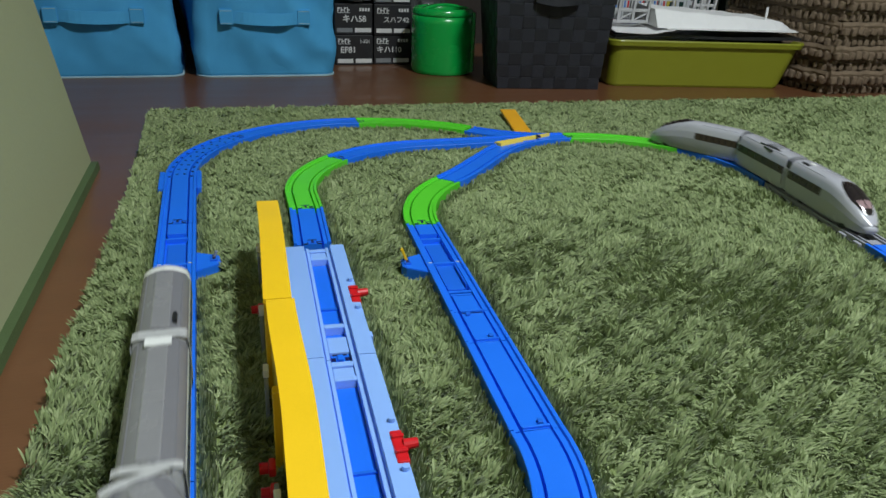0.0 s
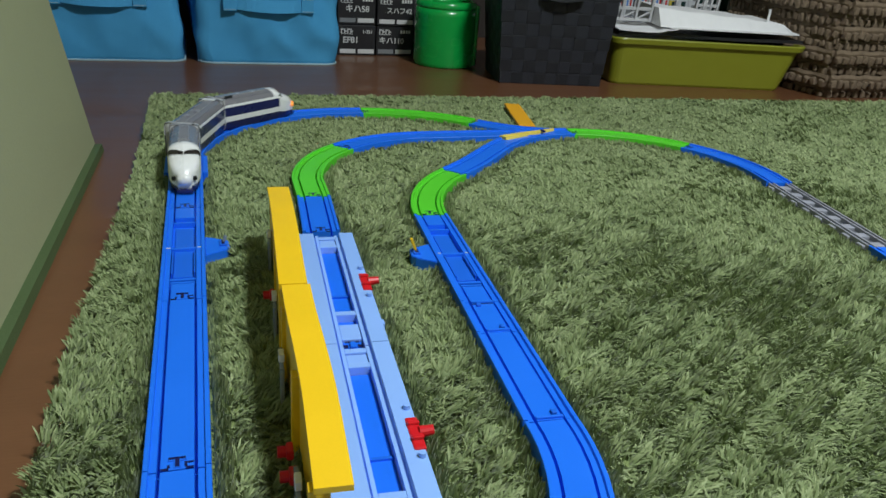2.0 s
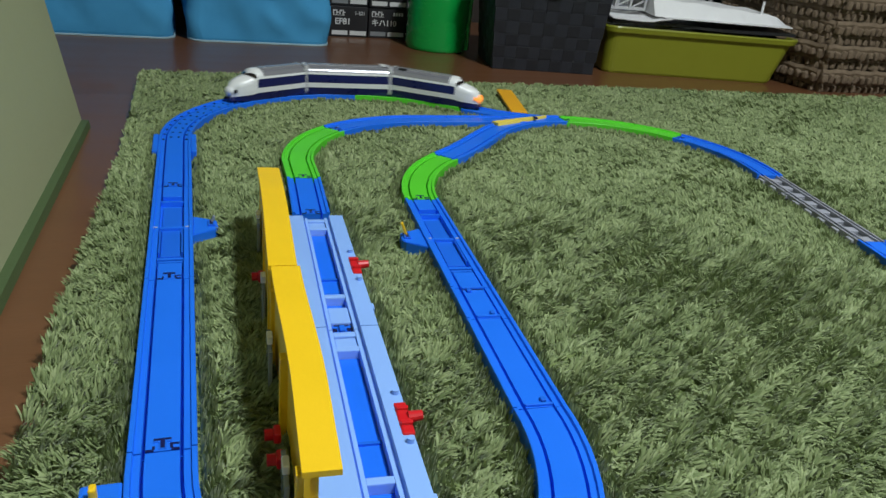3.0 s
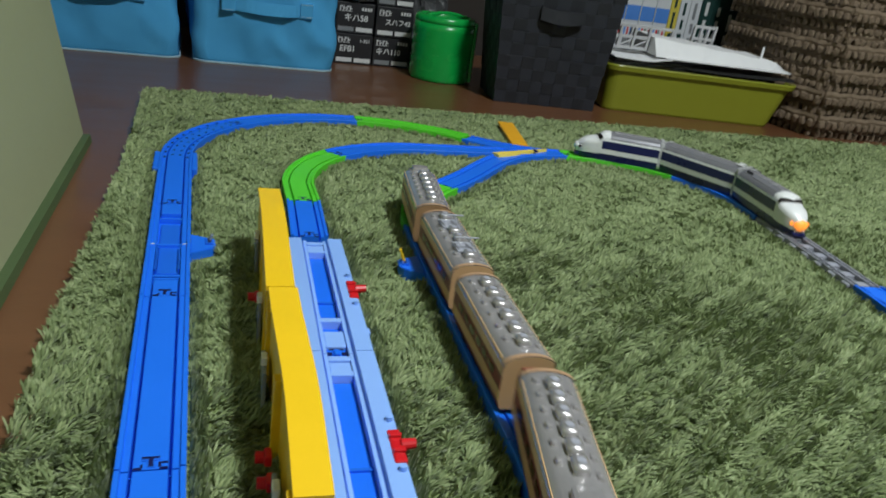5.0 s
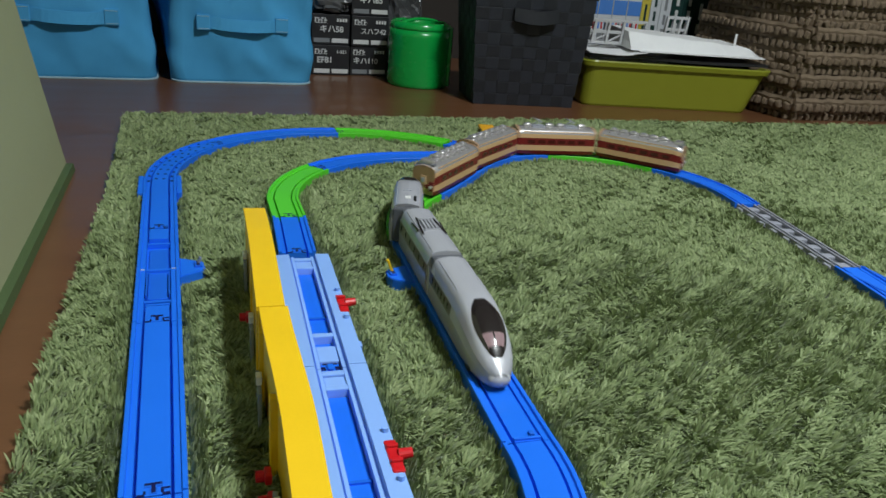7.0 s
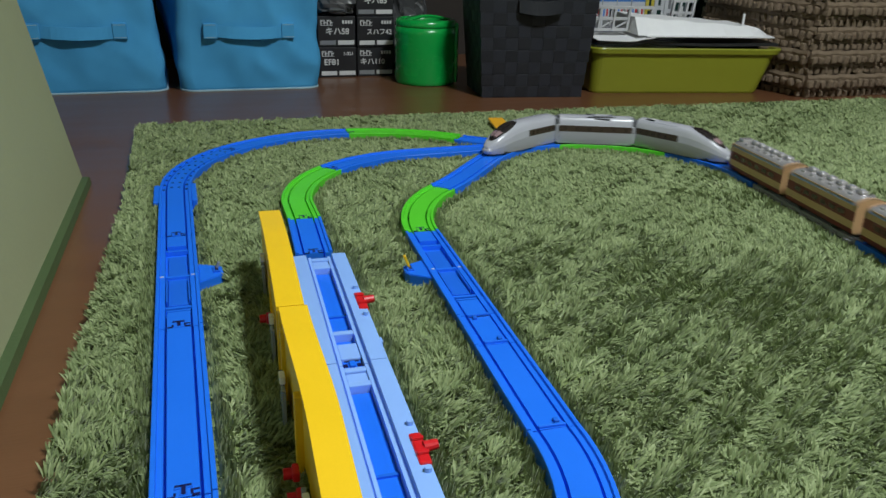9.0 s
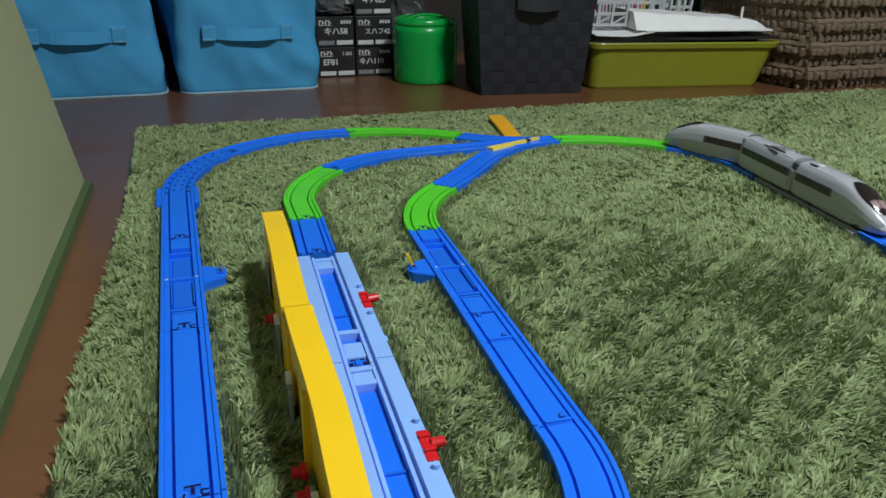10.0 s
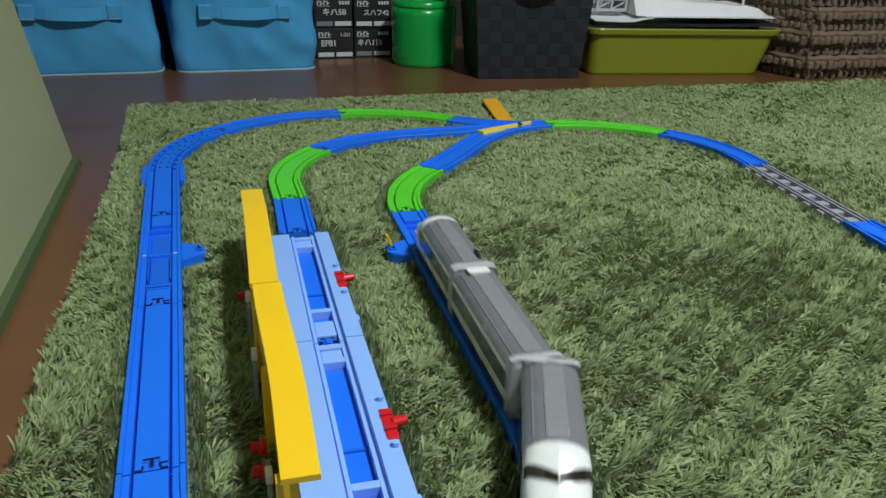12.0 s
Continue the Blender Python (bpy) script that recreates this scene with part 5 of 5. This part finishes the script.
def cream_car(front, ln, label, pantograph=False):
    t = thing("toy_train_car", label, "toy train", "cream and maroon toy train")

    def shape(u):
        return (1 - 0.16 * u**2, 1 - 0.10 * u**1.6, 0.0)

    nose = 0.014
    secs = body_sections(ln, nose if front > 0 else 0, nose if front < 0 else 0, shape, "express")
    part("skirt", strip(secs, 0, 1), "maroon", t, smooth=True)
    part("lower_body", strip(secs, 1, 2), "cream", t, smooth=True)
    part("window_band", strip(secs, 2, 3), "maroon", t, smooth=True)
    part("upper_body", strip(secs, 3, 4), "cream", t, smooth=True)
    part("roof", strip(secs, 4, 8), "roof_silver", t, smooth=True)
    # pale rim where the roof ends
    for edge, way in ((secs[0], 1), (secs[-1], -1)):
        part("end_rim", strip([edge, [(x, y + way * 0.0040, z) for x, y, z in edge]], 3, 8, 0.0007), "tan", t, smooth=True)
    for sd in (-1, 1):
        part("gutter", boxed(sd * 0.0173 - 0.0004, sd * 0.0173 + 0.0003, -ln / 2 + 0.008, ln / 2 - 0.008, 0.0458, 0.0472), "cream", t)
    n = 6
    y_lo, y_hi = -ln / 2 + (0.036 if front < 0 else 0.020), ln / 2 - (0.036 if front > 0 else 0.020)
    for k in range(n):
        y = y_lo + k * (y_hi - y_lo) / (n - 1)
        if pantograph and k in (1, 4):
            continue
        u = part("cooler_unit", boxed(-0.0050, 0.0050, y - 0.0066, y + 0.0066, 0.0500, 0.0562, 0.0029), "roof_silver", t, smooth=True)
        part("cooler_grille", rod(bmesh.new(), (0, y, 0.0560), (0, y, 0.0566), 0.0026, 12), "grey_rail", u)
        for sd, yy in ((-1, y + 0.006), (1, y - 0.005)):
            part("roof_vent", boxed(sd * 0.0102 - 0.0019, sd * 0.0102 + 0.0019, yy - 0.0026, yy + 0.0026, 0.0488, 0.0524, 0.0013), "roof_silver", t)
    if pantograph:
        for y in (y_lo + (y_hi - y_lo) * 0.2, y_lo + (y_hi - y_lo) * 0.8):
            bm = bmesh.new()
            for s in (-1, 1):
                rod(bm, (s * 0.0065, y - 0.010, 0.0525), (s * 0.0050, y + 0.004, 0.0590), 0.0006, 6)
                rod(bm, (s * 0.0050, y + 0.004, 0.0590), (s * 0.0062, y - 0.006, 0.0625), 0.0006, 6)
            rod(bm, (-0.0105, y - 0.006, 0.0625), (0.0105, y - 0.006, 0.0625), 0.0008, 6)
            box(bm, -0.0085, 0.0085, y - 0.012, y + 0.010, 0.0505, 0.0530, 0.0006)
            part("pantograph", bm, "grey_rail", t)
    for s in (-1, 1):
        for k in range(6):
            y = -ln / 2 + 0.024 + k * (ln - 0.048) / 5
            part("window", boxed(min(s * 0.0181, s * 0.0188), max(s * 0.0181, s * 0.0188), y - 0.0062, y + 0.0062, 0.0297, 0.0348), "maroon_window", t)
    if front:
        e = secs[-1] if front > 0 else secs[0]
        end_wall(t, e, "cream")
        y = e[0][1]
        a, b = min(y, y + front * 0.0012), max(y, y + front * 0.0012)
        part("gangway_door", boxed(-0.0042, 0.0042, a, b, 0.0190, 0.0365, 0.0004), "cream", t)
        part("door_window", boxed(-0.0026, 0.0026, min(y, y + front * 0.0017), max(y, y + front * 0.0017), 0.0285, 0.0340, 0.0003), "grey_rail", t)
        part("front_band", boxed(-0.0145, 0.0145, a, b, 0.0215, 0.0262, 0.0004), "maroon", t)
        part("roof_hood", boxed(-0.0095, 0.0095, min(y - front * 0.018, y - front * 0.004), max(y - front * 0.018, y - front * 0.004), 0.0440, 0.0545, 0.003), "roof_silver", t, "shiny silver hood")
        part("hood_base", boxed(-0.0125, 0.0125, min(y - front * 0.024, y - front * 0.003), max(y - front * 0.024, y - front * 0.003), 0.0440, 0.0500, 0.002), "grey_dark", t)
        for sd in (-1, 1):
            part("front_corner", boxed(min(sd * 0.0085, sd * 0.0150), max(sd * 0.0085, sd * 0.0150), a, b, 0.0185, 0.0300, 0.0005), "maroon", t)
        for s in (-1, 1):
            part("headlamp", rod(bmesh.new(), (s * 0.0115, y, 0.0235), (s * 0.0115, y + front * 0.002, 0.0235), 0.0022, 10), "label_white", t)
    for s in (-1, 1):
        if s != front:
            end_wall(t, secs[-1] if s > 0 else secs[0], "cream")
            gy = ln / 2
            part("coupler", boxed(-0.0030, 0.0030, min(s * gy, s * (gy + 0.0068)), max(s * gy, s * (gy + 0.0068)), 0.0150, 0.0190, 0.001), "black", t)
            part("end_door", boxed(-0.0055, 0.0055, min(s * gy, s * (gy + 0.0013)), max(s * gy, s * (gy + 0.0013)), 0.0180, 0.0440, 0.0005), "maroon", t)
    chassis(t, ln)
    return t


def silver_car(front, ln, label):
    t = thing("toy_train_car", label, "toy train", "silver streamlined toy train")
    nose = 0.080

    def shape(u):
        return (max(0.30, (1 - u**4.4) ** 0.5), max(0.20, 1 - 0.74 * u**2.1), 0.0)

    secs = body_sections(ln, nose if front > 0 else 0, nose if front < 0 else 0, shape, "streamlined")
    a, b = (0, len(secs)) if not front else ((0, len(secs) - 10) if front > 0 else (10, len(secs)))
    part("lower_body", strip(secs, 0, 2), "silver", t, smooth=True)
    part("upper_body", strip(secs, 3, 8), "silver", t, smooth=True)
    band = part("window_band", strip(secs[a:b], 2, 3), "brown_window", t, smooth=True)
    y0, y1 = secs[a][0][1], secs[b - 1][0][1]
    for q in (-1, 1):
        for k in range(6):
            y = y0 + 0.010 + k * (y1 - y0 - 0.020) / 5
            part("window_post", boxed(q * 0.0183 - 0.0005, q * 0.0183 + 0.0005, y - 0.0006, y + 0.0006, 0.0325, 0.0375), "smoke", band)
    if front:
        s2 = secs[b - 1:] if front > 0 else secs[:a + 1]
        part("nose_side", strip(s2, 2, 3), "silver", t, smooth=True)
        tip = front * ln / 2

        def skin(u, x, lift):
            """A point over the nose's upper skin."""
            half = car_profile(*shape(u), "streamlined")
            z = float(np.interp(abs(x), [q[0] for q in half[:2:-1]], [q[1] for q in half[:2:-1]]))
            return (x, tip - front * nose * (1 - u), z + lift)

        def breadth(v):
            u = 0.19 + 0.68 * v
            room = car_profile(*shape(u), "streamlined")[4][0]
            return min(0.0122 * math.sin(math.pi * (0.04 + 0.93 * v)) ** 0.55, room * 0.98)

        rows = []
        for i in range(19):
            v = i / 18
            rim = min(1.0, v * 5, (1 - v) * 5)
            rows.append([skin(0.19 + 0.68 * v, breadth(v) * j / 6, 0.0004 + 0.0022 * (1 - (j / 6) ** 4) * rim) for j in range(-6, 7)])
        canopy = part("cockpit_canopy", loft(bmesh.new(), rows), "smoke", t, "glossy black cockpit canopy", smooth=True)
        # panes with the canopy's pinkish reflection put into their colour
        for q in (-1, 1):
            rows = []
            for v in (0.70, 0.76, 0.82, 0.88):
                rows.append([skin(0.19 + 0.68 * v, q * (0.0006 + (breadth(v) * 0.80 - 0.0006) * j / 4), 0.0029 - 0.0009 * (j / 4) ** 2 - max(0.0, v - 0.80) * 0.009) for j in range(5)])
            part("windscreen_pane", loft(bmesh.new(), rows), "reflection_pane", canopy, "windscreen pane, rose-grey for a pinkish reflection", smooth=True)
        bm = bmesh.new()
        bmesh.ops.create_uvsphere(bm, u_segments=20, v_segments=12, radius=1.0)
        bmesh.ops.transform(bm, matrix=Matrix.Translation((0, front * (ln / 2 - 0.0045), 0.0178)) @ Matrix.Diagonal((0.0092, 0.0068, 0.0056, 1)), verts=bm.verts)
        part("nose_tip", bm, "silver", t, smooth=True)
    for x in (-0.0122, 0.0122):
        part("roof_seam", boxed(x - 0.0003, x + 0.0003, y0 + 0.006, y1 - 0.006, 0.0495, 0.05085), "grey_rail", t)
    if front == 0:
        w = part("roof_well", boxed(-0.0075, 0.0075, -0.004, 0.024, 0.0515, 0.0526, 0.0005), "grey_dark", t, "dark grilled roof well")
        for k in range(4):
            part("grille_bar", boxed(-0.0064 + k * 0.0036, -0.0044 + k * 0.0036, -0.002, 0.022, 0.0525, 0.0534, 0.0003), "silver", w)
        for y in (-0.006, 0.0245):
            part("well_frame", boxed(-0.0082, 0.0082, y, y + 0.0018, 0.0515, 0.0534, 0.0004), "silver", w)
        for q in (-1, 1):
            lean = Matrix.Translation((q * 0.0098, 0.010, 0.0)) @ Matrix.Rotation(radians(4 * q), 4, "Z")
            part("side_slot", boxed(-0.0010, 0.0010, -0.024, 0.020, 0.0508, 0.0523, 0.0004, lean), "smoke", t)
            lean = Matrix.Translation((q * 0.0136, 0.008, 0.0)) @ Matrix.Rotation(radians(-3 * q), 4, "Z")
            part("side_slot", boxed(-0.0010, 0.0010, -0.010, 0.014, 0.0485, 0.0502, 0.0004, lean), "smoke", t)
    elif front > 0:
        part("power_switch", boxed(0.0066, 0.0094, y0 + 0.012, y0 + 0.026, 0.0500, 0.0535, 0.0008), "black", t)
        part("roof_patch", boxed(-0.0030, 0.0030, y0 + 0.018, y0 + 0.026, 0.0515, 0.0529, 0.0004), "white", t)
        part("roof_step", boxed(-0.0060, 0.0040, y0 + 0.046, y0 + 0.048, 0.0510, 0.0528, 0.0003), "grey_rail", t)
    gy = ln / 2
    for s in ((-1, 1) if not front else (-front,)):
        end_wall(t, secs[-1] if s > 0 else secs[0], "silver")
        part("gangway", boxed(-0.0150, 0.0150, min(s * gy, s * (gy + 0.0070)), max(s * gy, s * (gy + 0.0070)), 0.0150, 0.0488, 0.002), "grey_dark", t)
        part("side_skirt", boxed(-0.0172, 0.0172, min(s * gy, s * (gy + 0.0050)), max(s * gy, s * (gy + 0.0050)), 0.0140, 0.0400, 0.001), "silver", t)
    chassis(t, ln, 0.024 if front < 0 else 0, 0.024 if front > 0 else 0)
    return t


LENGTHS_A, LENGTHS_B, LENGTHS_C = (0.149, 0.134, 0.130), (0.136, 0.133, 0.133, 0.136), (0.158, 0.126, 0.154)


def stand_tall(car, k):
    """Stretches a car's parts upwards from the axles."""
    for ob in car.children_recursive:
        for v in ob.data.vertices:
            v.co.z += k * max(0.0, v.co.z - 0.0150)


def build_trains():
    white = "white toy bullet train car, navy window band"
    a = [blue_white_car(1, 0.149, white + ", lit orange nose", True), blue_white_car(0, 0.134, white + ", mid-train", False), blue_white_car(-1, 0.130, white + ", trailing cab", False)]
    cream = "cream toy express train car, maroon window band"
    b = [cream_car(1, 0.136, cream + ", leading cab"), cream_car(0, 0.133, cream + ", with folded pantographs", True), cream_car(0, 0.133, cream + ", mid-train"), cream_car(-1, 0.136, cream + ", trailing cab")]
    silver = "silver-grey streamlined toy train car, dark window strip"
    c = [silver_car(1, 0.1535, silver + ", leading nose"), silver_car(0, 0.1170, silver + ", mid-train"), silver_car(-1, 0.1495, silver + ", trailing nose")]
    for car in a + b + c:
        stand_tall(car, 0.085)
    return a, b, c


# ------------------------------------------------------------ all of it
build_room()
build_partition()
build_track()
build_station()
build_gate_block()
storage_cube(-0.345, -0.012, 1.216, 0.36, (-0.030, -0.030, -0.018, -0.040), "sky blue soft fabric storage box with handle")
storage_cube(0.018, 0.327, 1.204, 0.36, (0.012, -0.045, 0.0, 0.0), "sky blue soft fabric storage box with handle")
for col, high in ((0, 2), (1, 3)):
    for row in range(high):
        carton(0.351 + col * 0.0985, 1.350 + 0.004 * ((row * 2 + col) % 3), FLOOR + row * 0.0745, 0.097, 0.074, col * 5 + row)
film_bag(0.400, 1.440, FLOOR + 0.149, (0.050, 0.090, 0.060), 2.0)
film_bag(0.600, 1.480, FLOOR, (0.052, 0.090, 0.235), 5.0)
build_bin()
build_basket()
build_tray()
build_books()
build_mats()
TRAIN_A, TRAIN_B, TRAIN_C = build_trains()
build_rug()

# ------------------------------------------------------------ movement: where the head of each train is on its way, second by second
HEAD_A = [(0.0, 0.588), (1.5, 1.068), (2.5, 1.404), (3.2, 1.638), (4.8, 2.100), (5.5, 2.341), (6.0, 2.500), (11.0, 4.273), (12.0, 4.581)]
HEAD_B = [(0.0, 2.66), (3.2, 3.707), (4.8, 4.203), (5.5, 4.428), (6.0, 4.592), (6.5, 4.761), (7.2, 4.990), (8.8, 5.511), (9.5, 5.765), (12.0, 6.60)]
HEAD_C = [(0.0, 1.812), (5.5, 3.842), (6.0, 4.004), (6.5, 4.170), (7.2, 4.388), (8.8, 4.915), (9.5, 5.160), (10.5, 5.488), (11.0, 5.663), (12.0, 6.00)]
WAY_A, WAY_BC = Route(joined(ROUTE_L, ROUTE_R)), Route(joined(ROUTE_R, ROUTE_R))


def gliding(head, t):
    """The metres run at t: a smooth curve through the known places."""
    ts, ss = [h[0] for h in head], [h[1] for h in head]
    v = [(b - a) / (d - c) for a, b, c, d in zip(ss, ss[1:], ts, ts[1:])]
    sl = [v[0]] + [(p + q) / 2 for p, q in zip(v, v[1:])] + [v[-1]]
    i = max(k for k in range(len(ts) - 1) if k == 0 or ts[k] <= t)
    h = ts[i + 1] - ts[i]
    u = (t - ts[i]) / h
    return (ss[i] * (1 + 2 * u) * (1 - u) ** 2 + sl[i] * h * u * (1 - u) ** 2 + ss[i + 1] * u * u * (3 - 2 * u) + sl[i + 1] * h * u * u * (u - 1))


def ride(cars, lengths, gap, head, way):
    """Keys each car of a train, its two ends held to the line of the track."""
    back = 0.0
    for car, ln in zip(cars, lengths):
        rows = []
        for k in range(81):
            t = 12.0 * k / 80
            s = gliding(head, t) - back
            p, q = way.at(s - ln * 0.22), way.at(s - ln * 0.78)
            c, d = (p + q) / 2, p - q
            rows.append((t, pose(c.x, c.y, 0.0, 0, 0, math.degrees(math.atan2(d.y, d.x)) - 90)))
        walk(car, rows)
        back += ln + gap


def motions():
    ride(TRAIN_A, LENGTHS_A, 0.0095, HEAD_A, WAY_A)
    ride(TRAIN_B, LENGTHS_B, 0.0145, HEAD_B, WAY_BC)
    ride(TRAIN_C, LENGTHS_C, 0.0070, HEAD_C, WAY_BC)


motions()
